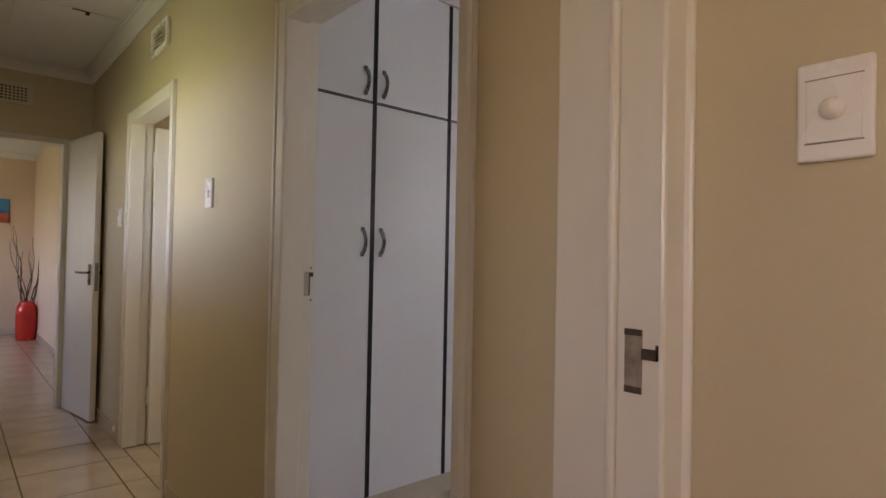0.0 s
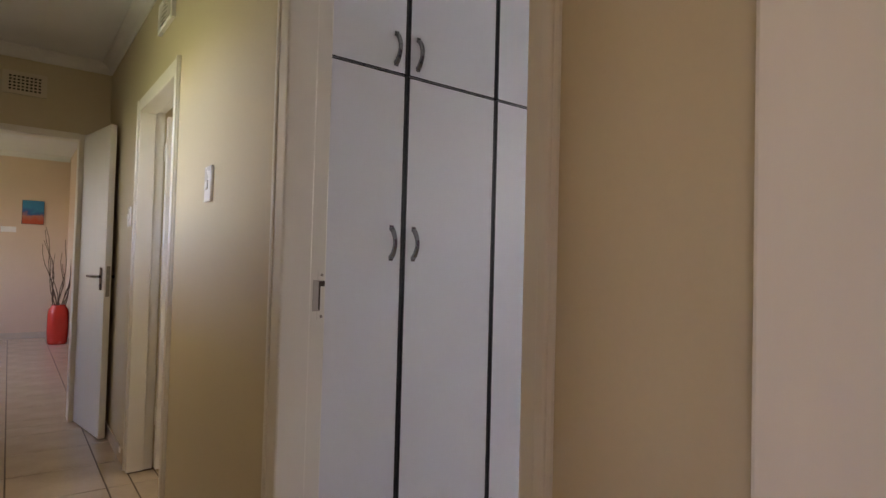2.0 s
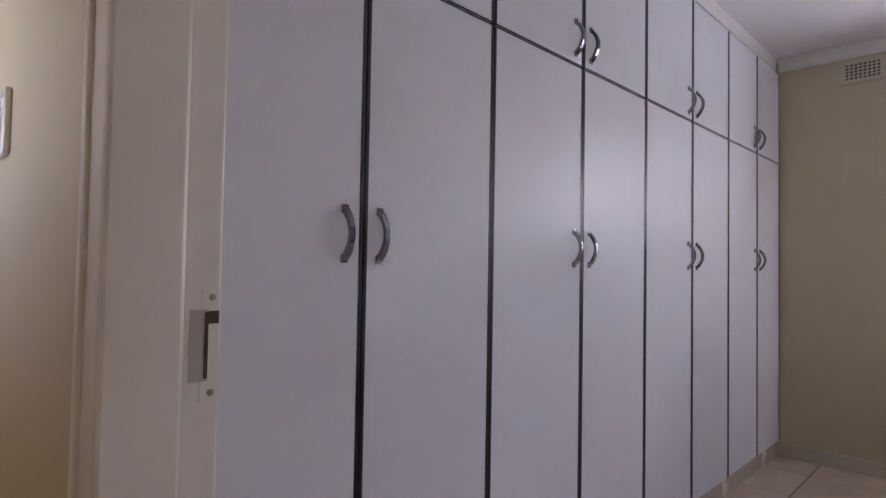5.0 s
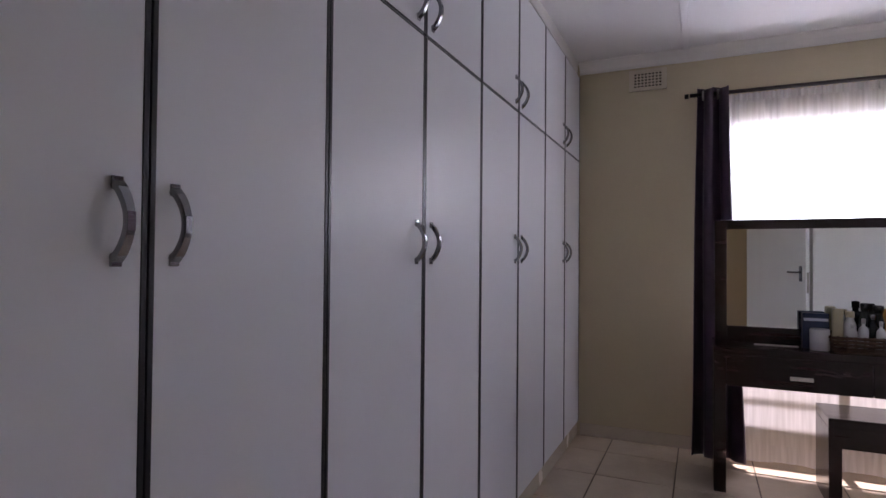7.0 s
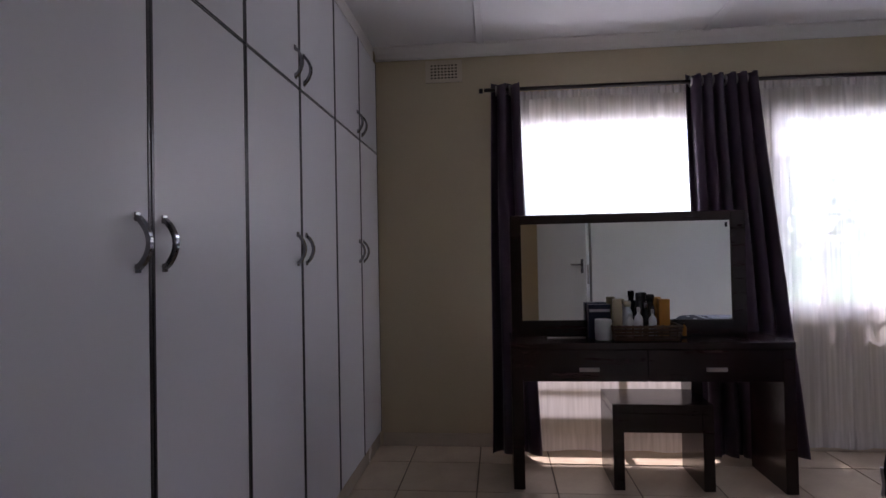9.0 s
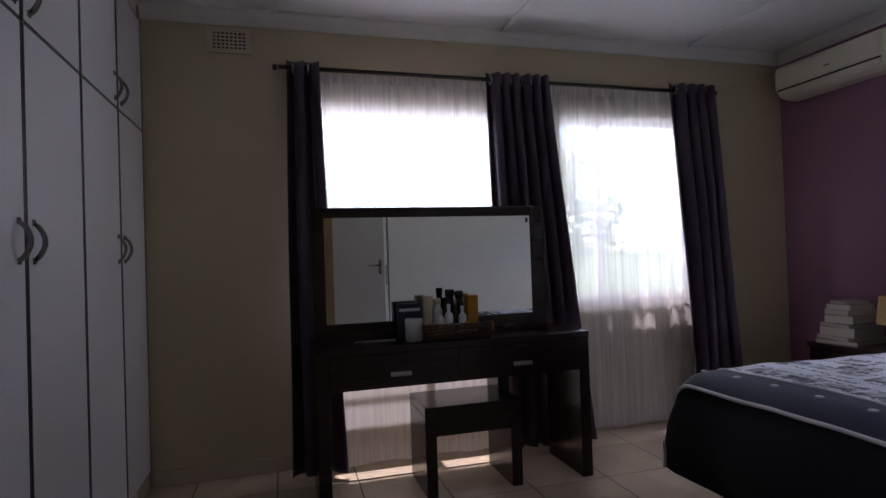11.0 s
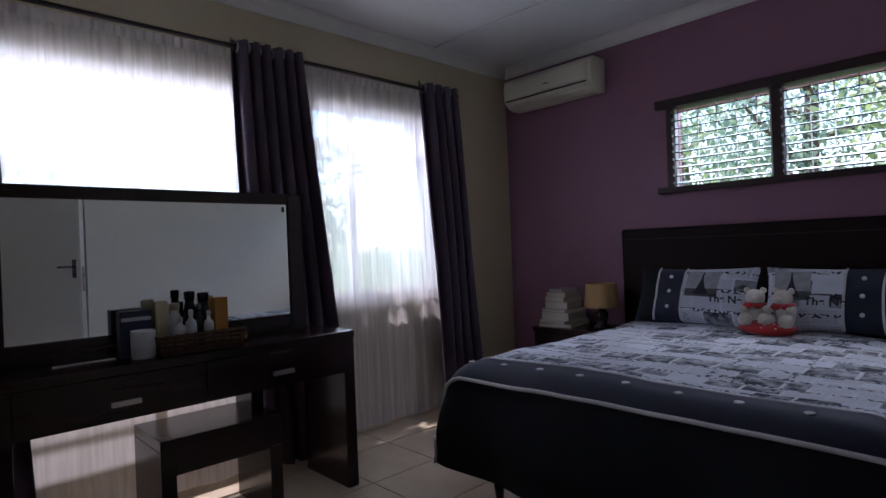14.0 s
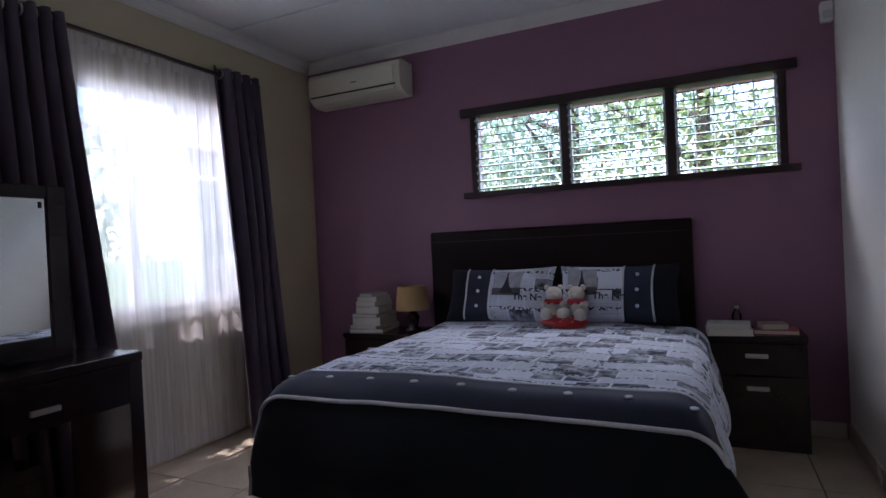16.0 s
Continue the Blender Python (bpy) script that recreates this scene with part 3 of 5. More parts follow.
# ---- door frames and doors ----
def door_frame(name, y0, y1, top, label, x_face=-0.012, x_back=0.122, width=0.075, rebate=0.075, narrow=0.075):
    """A timber frame round an opening in the corridor wall: y0..y1 outside of the frame, rebated for a leaf on the room side."""
    f = thing(name, ((x_face + x_back) / 2, (y0 + y1) / 2, 0), label, "door frame")
    f["kind"] = "structure"
    for side, edge in ((1, y0), (-1, y1)):
        wide, width = width, (narrow if side > 0 else width)
        inner = edge + side * width
        bm = boxes((x_face, rebate, min(edge, inner), max(edge, inner), 0, top), bevel=0.006)
        box(bm, rebate, x_back, min(edge, edge + side * (width - 0.014)), max(edge, edge + side * (width - 0.014)), 0, top, bevel=0.004)
        box(bm, x_face - 0.006, x_face + 0.004, min(edge + side * 0.003, edge + side * 0.02), max(edge + side * 0.003, edge + side * 0.02), 0, top - 0.003, bevel=0.003)
        part("jamb", bm, M["frame"], f)
        width = wide
    a, b = y0 + narrow, y1 - width
    bm = boxes((x_face, rebate, a, b, top - width, top), bevel=0.006)
    box(bm, rebate, x_back, a, b, top - width + 0.014, top, bevel=0.004)
    part("head", bm, M["frame"], f)
    return f


def lever_handle(leaf, place, along, out, name="lever_handle"):
    """A plate with a lever on a leaf's face; along is the lever's way, out the face's normal."""
    p, a, o = Vector(place), Vector(along), Vector(out)
    u = Vector((0, 0, 1))
    bm = bmesh.new()
    box(bm, -0.019, 0.019, -0.004, 0.004, -0.09, 0.06, bevel=0.003)
    m = Matrix((a, o, u)).transposed().to_4x4()
    m.translation = p + o * 0.005
    bm.transform(m)
    plate = part(name, bm, M["chrome"], leaf, "chrome lever handle on a back plate")
    bm = tube([p, p + o * 0.045, p + o * 0.052 + a * 0.015, p + o * 0.052 + a * 0.115], 0.0085, 10)
    part("lever", bm, M["chrome"], plate)
    bm = lathe([(0.011, 0), (0.011, 0.004)], (0, 0, 0), 14)
    bm.transform(Matrix((a, u, o)).transposed().to_4x4())
    bm.transform(Matrix.Translation(p + o * 0.008 - u * 0.06))
    part("keyhole", bm, M["black_edge"], plate)
    return plate


def hinged_leaf(name, hinge, free, top, label, z0=0.008, thick=0.04, lock=True, grip=1.06):
    h, f = Vector((*hinge, 0)), Vector((*free, 0))
    a = (f - h).normalized()
    n = Vector((-a.y, a.x, 0))
    d = thing(name, (*hinge, 0), label, "door")
    d["kind"] = "structure"
    bm = boxes((0, (f - h).length, -thick / 2, thick / 2, z0, top), bevel=0.004)
    m = Matrix((a, n, Vector((0, 0, 1)))).transposed().to_4x4()
    m.translation = h
    bm.transform(m)
    leaf = part("leaf", bm, M["door"], d)
    if lock:
        p = f - a * 0.062 + Vector((0, 0, grip))
        lever_handle(leaf, p + n * thick / 2, -a, n)
        lever_handle(leaf, p - n * thick / 2, -a, -n)
        bm = boxes((-0.001, 0.002, -0.011, 0.011, 0.93, 1.13))
        m2 = m.copy()
        m2.translation = f
        bm.transform(m2)
        part("lock_face", bm, M["steel"], leaf)
        bm = boxes((0, 0.013, -0.006, 0.006, 1.045, 1.065))
        bm.transform(m2)
        part("latch", bm, M["steel"], leaf)
    return d


def strike_plate(frame_ob, y_face, x0, z0, z1, side, big=False):
    """A strike on a jamb's face; its recess is flat, with the shade put into the colours."""
    t = side * 0.0015
    bm = boxes((x0 - 0.002, x0 + 0.018, y_face, y_face + t, z0 - 0.024, z1 + 0.024))
    pl = part("strike_plate", bm, M["frame"], frame_ob, "painted-over steel strike plate")
    part("strike_slot", boxes((x0 - 0.016, x0 + 0.005, y_face + t, y_face + 2 * t, z0, z1)), M["strike"], pl)
    part("latch_slot", boxes((x0 + 0.005, x0 + 0.0175, y_face + t, y_face + 2.4 * t, z1 - 0.017, z1 - 0.002)), M["recess_dark"], pl)
    # dark strip painted as the shadow along the slot's edge
    part("slot_shadow", boxes((x0 + 0.0005, x0 + 0.005, y_face + 2 * t, y_face + 2.6 * t, z0 + 0.003, z1 - 0.003)), M["recess_dark"], pl)
    for z in (z0 - 0.014, z1 + 0.014):
        bm = lathe([(0.0042, 0), (0.004, 0.001), (0.002, 0.0014)], (0, 0, 0), 12)
        bm.transform(Matrix.Rotation(radians(90 if side < 0 else -90), 4, "X"))
        bm.transform(Matrix.Translation((x0 + 0.010, y_face + t, z)))
        part("screw", bm, M["steel"], pl)
    return pl


bed_frame = door_frame("door_frame_bedroom", -1.326, -0.34, 2.08, "cream gloss-painted timber frame of the bedroom doorway", narrow=0.052)
strike_plate(bed_frame, -0.401, 0.100, 1.066, 1.150, -1)
hinged_leaf("door_bedroom", (0.165, -1.262), (0.895, -1.715), 1.995, "white flush bedroom door standing open into the room", grip=1.13)
next_frame = door_frame("door_frame_next_room", 0.829, 1.802, 2.085, "cream painted frame of the next room's doorway")
hinged_leaf("door_next_room", (0.127, 1.707), (0.90, 1.695), 2.0, "white flush door standing open into the next room")
for z in (0.25, 1.75):
    part("hinge", tube([(0.128, 1.728, z), (0.128, 1.728, z + 0.1)], 0.007, 10), M["white_metal"], next_frame)

# frame across the passage: only its right jamb and head come near the camera
pf = thing("door_frame_passage", (-0.5, -1.69, 0), "cream gloss-painted timber frame across the passage", "door frame")
pf["kind"] = "structure"
bm = boxes((-0.07, -0.001, -1.79, -1.60, 0, 2.09), bevel=0.006)
box(bm, -0.085, -0.06, -1.715, -1.606, 0, 2.04, bevel=0.005)
box(bm, -0.094, -0.08, -1.722, -1.708, 0, 2.04, bevel=0.005)
box(bm, -0.012, -0.001, -1.802, -1.786, 0, 2.09, bevel=0.004)
jamb = part("jamb", bm, M["frame"], pf)
part("strike_slot", boxes((-0.0725, -0.069, -1.757, -1.729, 1.008, 1.103)), M["steel"], jamb, "bare worn steel strike recess")
# dark strips laid on the flat slot as its top and bottom ends
part("recess_top", boxes((-0.0735, -0.072, -1.757, -1.729, 1.094, 1.1035)), M["recess_dark"], jamb)
part("recess_foot", boxes((-0.0735, -0.072, -1.757, -1.729, 1.008, 1.018)), M["recess_dark"], jamb)
part("latch_slot", boxes((-0.0735, -0.069, -1.782, -1.757, 1.060, 1.076), (-0.0735, -0.069, -1.782, -1.779, 1.06, 1.083)), M["recess_dark"], jamb, "chipped latch notch")
bm = boxes((-0.96, -0.89, -1.79, -1.60, 0, 2.09), bevel=0.006)
part("jamb", bm, M["frame"], pf)
part("head", boxes((-0.89, -0.07, -1.79, -1.60, 2.03, 2.09), bevel=0.006), M["frame"], pf)
solid("wall_passage_side", boxes((-1.02, -0.96, -1.79, -1.60, 0, 2.09)), M["wall"], "narrow beige wall strip beside the passage doorway", "wall", "structure")

# frame and open leaf at the corridor's end
ef = thing("door_frame_corridor_end", (-0.58, 3.1, 0), "white painted frame at the end of the corridor", "door frame")
ef["kind"] = "structure"
part("jamb", boxes((-0.19, -0.143, 3.035, 3.185, 0, 2.075), bevel=0.005), M["frame"], ef)
part("jamb", boxes((-1.015, -0.965, 3.035, 3.185, 0, 2.075), bevel=0.005), M["frame"], ef)
part("head", boxes((-0.965, -0.19, 3.035, 3.185, 2.035, 2.08), bevel=0.005), M["frame"], ef)
hinged_leaf("door_corridor_end", (-0.140, 3.032), (-0.045, 2.46), 2.065, "white flush door standing open at the corridor's end")
# slab added for the brown recess edge in the far room's side wall
solid("door_far_room", boxes((0.085, 0.109, 4.1, 4.95, 0.0, 2.0), bevel=0.004), M["vent"], "tan slab standing for a recess edge in the far room's side wall", "door", "structure")


# ---- built-in wardrobe ----
EDGES = [0.134, 0.634, 1.100, 1.600, 2.100, 2.600, 3.100, 3.600, 4.072]
LINE_Z, TOP_Z, FOOT_Z = 1.925, 2.525, 0.10


def bow_handle(door, x, z0, z1):
    pts = []
    for k in range(13):
        s = k / 12
        out = 0.029 * math.sin(math.pi * s) ** 0.75 if 0 < s < 1 else 0.0
        pts.append((x, -0.002 - out, z0 + (z1 - z0) * s))
    bm = bmesh.new()
    rows = []
    for i, p in enumerate(pts):
        w = 0.0088 - 0.0024 * math.sin(math.pi * i / 12)
        d = 0.0052
        q = [(-w, -d), (w, -d), (w, d), (-w, d)]
        a = Vector(pts[max(i - 1, 0)]); b = Vector(pts[min(i + 1, 12)])
        t = (b - a).normalized()
        nrm = Vector((0, t.z, -t.y))
        rows.append([bm.verts.new(Vector(p) + Vector((1, 0, 0)) * u + nrm * v) for u, v in q])
    for r0, r1 in zip(rows, rows[1:]):
        for k in range(4):
            bm.faces.new((r0[k], r0[(k + 1) % 4], r1[(k + 1) % 4], r1[k]))
    bm.faces.new(rows[0]); bm.faces.new(rows[-1][::-1])
    for z in (z0, z1):
        box(bm, x - 0.009, x + 0.009, -0.005, -0.0005, z - 0.010, z + 0.010, bevel=0.001)
    mid = (z0 + z1) / 2
    for k in range(-2, 3):
        box(bm, x - 0.0062, x + 0.0062, -0.0365, -0.028, mid + k * 0.006 - 0.002, mid + k * 0.006 + 0.002)
    h = part("handle", bm, M["chrome"], door, "chrome bow handle with a ribbed middle")
    return h


def wardrobe_unit(x0, xm, x1):
    u = thing("wardrobe_unit", ((x0 + x1) / 2, 0.3, 0), "white melamine built-in wardrobe unit with black edging, doors closed", "wardrobe", "row of built-in wardrobe units")
    t = 0.016
    bm = boxes((x0 + 0.001, x0 + t, 0.0195, 0.6, FOOT_Z, TOP_Z + 0.01), (x1 - t, x1 - 0.001, 0.0195, 0.6, FOOT_Z, TOP_Z + 0.01), (x0 + t, x1 - t, 0.58, 0.6, FOOT_Z, TOP_Z + 0.01),
               (x0 + t, x1 - t, 0.0195, 0.58, FOOT_Z, FOOT_Z + t), (x0 + t, x1 - t, 0.0195, 0.58, LINE_Z - 0.008, LINE_Z + 0.008), (x0 + t, x1 - t, 0.0195, 0.58, TOP_Z - 0.006, TOP_Z + 0.01))
    part("carcass", bm, M["black_edge"], u, "dark carcass behind the doors")
    for a, b, hx in ((x0, xm, xm - 0.055), (xm, x1, xm + 0.046)):
        for z0, z1, hz in ((FOOT_Z, LINE_Z - 0.0022, 1.219), (LINE_Z + 0.0022, TOP_Z, 1.962)):
            d = part("door", boxes((a + 0.012, b - 0.012, 0.0005, 0.018, z0, z1), bevel=0.0008), M["melamine"], u)
            for e0, e1 in ((a + 0.0015, a + 0.012), (b - 0.012, b - 0.0015)):
                part("edge_strip", boxes((e0, e1, -0.001, 0.018, z0, z1), bevel=0.0015), M["black_edge"], d, "black plastic edging")
            zz = (z1 - 0.004, z1) if z0 == FOOT_Z else (z0, z0 + 0.004)
            part("edge_strip", boxes((a + 0.0125, b - 0.0125, -0.001, 0.0185, *zz)), M["black_edge"], d, "black plastic edging")
            bow_handle(d, hx, hz, hz + 0.114)
    return u


for k in range(4):
    wardrobe_unit(EDGES[2 * k], EDGES[2 * k + 1], EDGES[2 * k + 2])
solid("wardrobe_plinth", boxes((0.134, 4.075, 0.012, 0.03, 0.0, 0.099)), M["skirting"], "cream plinth under the wardrobe row", "plinth", "structure")
solid("wardrobe_bulkhead", boxes((0.12, WIN_X - 0.073, 0.002, 0.62, 2.537, CEIL - 0.001)), M["cornice"], "white strip closing the wardrobe to the ceiling", "bulkhead", "structure")


# ---- switches, vents and sensor ----
def switch_plate(name, centre, w, h, label, inner, normal=(-1, 0, 0)):
    cx, cy, cz = centre
    s = thing(name, centre, label, "switch")
    part("plate", boxes((cx - 0.012, cx, cy - w / 2, cy + w / 2, cz - h / 2, cz + h / 2), bevel=0.004), M["plastic"], s)
    inner(s, cx - 0.012, cy, cz)
    return s


def dimmer_inner(s, x, y, z):
    part("insert", boxes((x - 0.003, x + 0.001, y - 0.030, y + 0.030, z - 0.040, z + 0.040), bevel=0.001), M["plastic"], s)
    bm = lathe([(0.0135, 0), (0.0135, 0.008), (0.012, 0.013), (0.008, 0.017), (0.001, 0.0185)], (0, 0, 0), 28)
    bm.transform(Matrix.Rotation(radians(-90), 4, "Y"))
    bm.transform(Matrix.Translation((x - 0.003, y, z)))
    part("knob", bm, M["plastic"], s)
    for zz in (z - 0.0412, z + 0.0412):
        part("groove", boxes((x - 0.0008, x + 0.0005, y - 0.032, y + 0.032, zz - 0.0009, zz + 0.0009)), M["steel"], s)


def rocker_inner(s, x, y, z):
    part("rocker", boxes((x - 0.006, x + 0.001, y - 0.012, y + 0.012, z - 0.02, z + 0.012), bevel=0.002), M["plastic"], s)


switch_plate("dimmer_switch", (0, -1.981, 1.401), 0.084, 0.128, "white square dimmer switch with a round knob", dimmer_inner)
switch_plate("light_switch", (0, 0.302, 1.467), 0.080, 0.128, "white light switch on the corridor wall", rocker_inner)
switch_plate("light_switch", (0, 1.98, 1.435), 0.072, 0.118, "white light switch behind the open door", rocker_inner)


def hole_vent(name, centre, w, h, axis, cols, rows, label):
    """A plaster air vent with rows of square holes; axis 'x' faces -x, 'y' faces -y."""
    cx, cy, cz = centre
    v = thing(name, centre, label, "air vent")
    def put(u0, u1, d0, d1, z0, z1, bm, bevel=0.0):
        if axis == "x":
            box(bm, cx - d1, cx - d0, cy + u0, cy + u1, cz + z0, cz + z1, bevel=bevel)
        else:
            box(bm, cx + u0, cx + u1, cy - d1, cy - d0, cz + z0, cz + z1, bevel=bevel)
    # shallow dark sheet stands in for the shade inside deep holes
    bm = bmesh.new()
    put(-w / 2, w / 2, 0.0, 0.004, -h / 2, h / 2, bm)
    part("backing", bm, M["hole"], v)
    bm = bmesh.new()
    bw, bh = w * 0.12, h * 0.14
    for r in ((-w / 2, w / 2, -h / 2, -h / 2 + bh), (-w / 2, w / 2, h / 2 - bh, h / 2), (-w / 2, -w / 2 + bw, -h / 2 + bh, h / 2 - bh), (w / 2 - bw, w / 2, -h / 2 + bh, h / 2 - bh)):
        put(r[0], r[1], 0.004, 0.014, r[2], r[3], bm)
    iw, ih = w - 2 * bw, h - 2 * bh
    for c in range(cols + 1):
        u = -iw / 2 + iw * c / cols
        put(u - iw / cols * 0.2, u + iw / cols * 0.2, 0.004, 0.012, -ih / 2, ih / 2, bm)
    for r in range(rows + 1):
        z = -ih / 2 + ih * r / rows
        put(-iw / 2, iw / 2, 0.004, 0.0115, z - ih / rows * 0.2, z + ih / rows * 0.2, bm)
    part("grille", bm, M["vent"], v)
    return v


hole_vent("air_vent", (WIN_X, -0.456, 2.456), 0.24, 0.142, "x", 8, 5, "cream plaster air vent high on the window wall")
hole_vent("air_vent", (-0.52, 3.05, 2.372), 0.25, 0.155, "y", 8, 5, "cream air vent above the corridor doorway")
lv = thing("louvre_vent", (0, 1.146, 2.425), "white louvred vent high on the corridor wall", "air vent")
part("frame", boxes((-0.02, -0.001, 0.996, 1.02, 2.35, 2.50), (-0.02, -0.001, 1.272, 1.296, 2.35, 2.50), (-0.02, -0.001, 1.02, 1.272, 2.35, 2.37), (-0.02, -0.001, 1.02, 1.272, 2.48, 2.50), bevel=0.002), M["plastic"], lv)
for k in range(6):
    bm = boxes((-0.011, 0.011, 1.02, 1.272, -0.001, 0.001))
    bm.transform(Matrix.Translation((-0.010, 0, 2.378 + k * 0.0185)) @ Matrix.Translation((0, 1.146, 0)) @ Matrix.Rotation(radians(-40), 4, "Y") @ Matrix.Translation((0, -1.146, 0)))
    part("slat", bm, M["plastic"], lv)
lv.matrix_basis = Matrix.Translation((0, 1.122, 2.372))
ps = thing("alarm_sensor", (0.636, PURPLE_Y, 2.235), "small white alarm sensor near the ceiling corner", "alarm sensor")
part("housing", boxes((0.606, 0.666, PURPLE_Y + 0.001, PURPLE_Y + 0.05, 2.235, 2.345), bevel=0.012), M["plastic"], ps)
part("lens", boxes((0.615, 0.657, PURPLE_Y + 0.048, PURPLE_Y + 0.053, 2.25, 2.295), bevel=0.002), M["white_plastic"], ps)
hatch = thing("ceiling_hatch", (-0.35, 1.45, CEIL), "white ceiling hatch panel with a chipped corner", "hatch")
part("panel", boxes((-0.62, -0.12, 1.25, 1.85, CEIL - 0.006, CEIL - 0.0005), bevel=0.002), M["ceiling"], hatch)
part("chip", boxes((-0.36, -0.27, 1.242, 1.256, CEIL - 0.0075, CEIL - 0.0055), (-0.29, -0.27, 1.256, 1.30, CEIL - 0.0075, CEIL - 0.0055)), M["hole"], hatch, "dark chipped edge")
hatch.matrix_basis = Matrix.Translation((-0.33, 1.885, CEIL))


# ---- windows of the window wall ----
def steel_window(name, y0, y1, mullions, label):
    w = thing(name, (4.22, (y0 + y1) / 2, 0.86), label, "window")
    w["kind"] = "structure"
    z0, z1, x0, x1 = 0.866, 2.104, 4.160, 4.192
    part("frame", boxes((x0, x1, y0, y0 + 0.035, z0, z1), (x0, x1, y1 - 0.035, y1, z0, z1), (x0, x1, y0 + 0.035, y1 - 0.035, z0, z0 + 0.035), (x0, x1, y0 + 0.035, y1 - 0.035, z1 - 0.035, z1)), M["white_metal"], w)
    part("reveal", boxes((WIN_X + 0.003, x0 - 0.001, y0 + 0.0002, y1 - 0.0002, 2.1045, 2.1095), (WIN_X + 0.003, x0 - 0.001, y0 + 0.0002, y0 + 0.005, 0.874, 2.104), (WIN_X + 0.003, x0 - 0.001, y1 - 0.005, y1 - 0.0002, 0.874, 2.104)), M["cornice"], w, "white painted plaster reveal")
    stops = [y0 + 0.035, *mullions, y1 - 0.035]
    for m in mullions:
        part("mullion", boxes((x0, x1, m - 0.025, m + 0.025, z0 + 0.035, z1 - 0.035)), M["white_metal"], w)
    part("transom", boxes((x0, x1 - 0.004, y0 + 0.035, y1 - 0.035, 1.85, 1.88)), M["white_metal"], w)
    for a, b in zip(stops, stops[1:]):
        pane = part("pane", boxes((x0 + 0.015, x0 + 0.019, a, b, z0 + 0.03, z1 - 0.03)), M["glass"], w)
        pane.visible_shadow = False
    for k in range(5):
        z = z0 + 0.18 + k * 0.21
        part("burglar_bar", tube([(x0 - 0.02, y0, z), (x0 - 0.02, y1, z)], 0.003, 6), M["white_metal"], w)
    part("sill", boxes((4.085, 4.159, y0 + 0.002, y1 - 0.002, 0.861, 0.873)), M["skirting"], w)
    return w


steel_window("window_1", -2.07, -0.90, [-1.52], "steel-framed window behind white voile")
steel_window("window_2", -3.52, -2.50, [-2.83], "steel-framed window behind white voile")

# ---- curtains ----
rod = thing("curtain_rod", (3.975, -2.18, 2.285), "dark metal curtain rod across both windows", "curtain rod")
part("rod", tube([(3.975, -0.72, 2.290), (3.975, -3.64, 2.276)], 0.0125, 14), M["rod"], rod)
for y in (-0.70, -3.66):
    part("finial", tube([(3.975, y - 0.012, 2.287 if y > -2 else 2.277), (3.975, y + 0.012, 2.287 if y > -2 else 2.277)], 0.0155, 14), M["rod"], rod)
for y in (-0.86, -2.2, -3.55):
    part("bracket", boxes((3.975, 4.079, y - 0.008, y + 0.008, 2.262, 2.272), (4.068, 4.079, y - 0.02, y + 0.02, 2.23, 2.31)), M["rod"], rod)


def drape(name, top, bottom, folds, depth, label, z1=2.325, z0=0.03, sag=0.0, x=3.975, seed=1):
    """An eyelet curtain gathered between top[0]..top[1] and hanging to bottom[0]..bottom[1] in y."""
    c = thing(name, (x, (top[0] + top[1]) / 2, 0), label, "curtain", "plum curtains on the rod")
    rnd = random.Random(seed)
    phase = [rnd.uniform(-0.5, 0.5) for _ in range(folds * 2 + 3)]

    def fn(u, v):
        z = z1 + (z0 - z1) * v
        u = u + 0.035 * math.sin(u * math.tau * 1.5 + seed) * math.sin(u * math.pi)
        s = v ** 1.2
        y = (top[0] + (top[1] - top[0]) * u) * (1 - s) + (bottom[0] + (bottom[1] - bottom[0]) * u) * s
        k = u * folds * 2
        i = int(k)
        ph = phase[i] * (1 - (k - i)) + phase[i + 1] * (k - i)
        wave = math.sin(u * folds * math.tau + ph * v * 1.6)
        wave = math.copysign(abs(wave) ** 0.8, wave)
        dx = depth * wave * (1 - 0.25 * v) + 0.010 * math.sin(7 * v + 5 * u) * v
        dy = 0.012 * math.sin(u * folds * 2 * math.tau + 1.3) + 0.014 * math.sin(4.2 * v + seed) * v
        if v == 0:
            z += 0.012 * math.sin(u * folds * math.tau * 1.0 + 0.7)
        return (x + dx - 0.10 * v, y + dy, z)
    bm = surface(fn, folds * 16, 44)
    cloth = part("cloth", bm, M["satin"], c)
    sol = cloth.modifiers.new("thickness", "SOLIDIFY")
    sol.thickness = 0.003
    for k in range(folds * 2):
        u = (k + 0.5) / (folds * 2)
        y = top[0] + (top[1] - top[0]) * u
        bm = bmesh.new()
        ring = [(0.027 * math.cos(a * math.tau / 20), 0.027 * math.sin(a * math.tau / 20)) for a in range(21)]
        tube([(x + p[0], y, 2.283 + p[1]) for p in ring], 0.006, 8, bm, caps=False)
        part("eyelet", bm, M["brushed"], c, "brushed metal eyelet")
    return c


drape("curtain", (-0.775, -0.945), (-0.73, -1.03), 2, 0.045, "dark plum satin eyelet curtain gathered at the rod's end", seed=1)
drape("curtain", (-1.97, -2.165), (-1.98, -2.26), 3, 0.045, "dark plum satin eyelet curtain gathered between the windows", seed=2)
drape("curtain", (-2.175, -2.36), (-2.22, -2.575), 3, 0.050, "dark plum satin eyelet curtain sweeping outwards to the floor", seed=3)
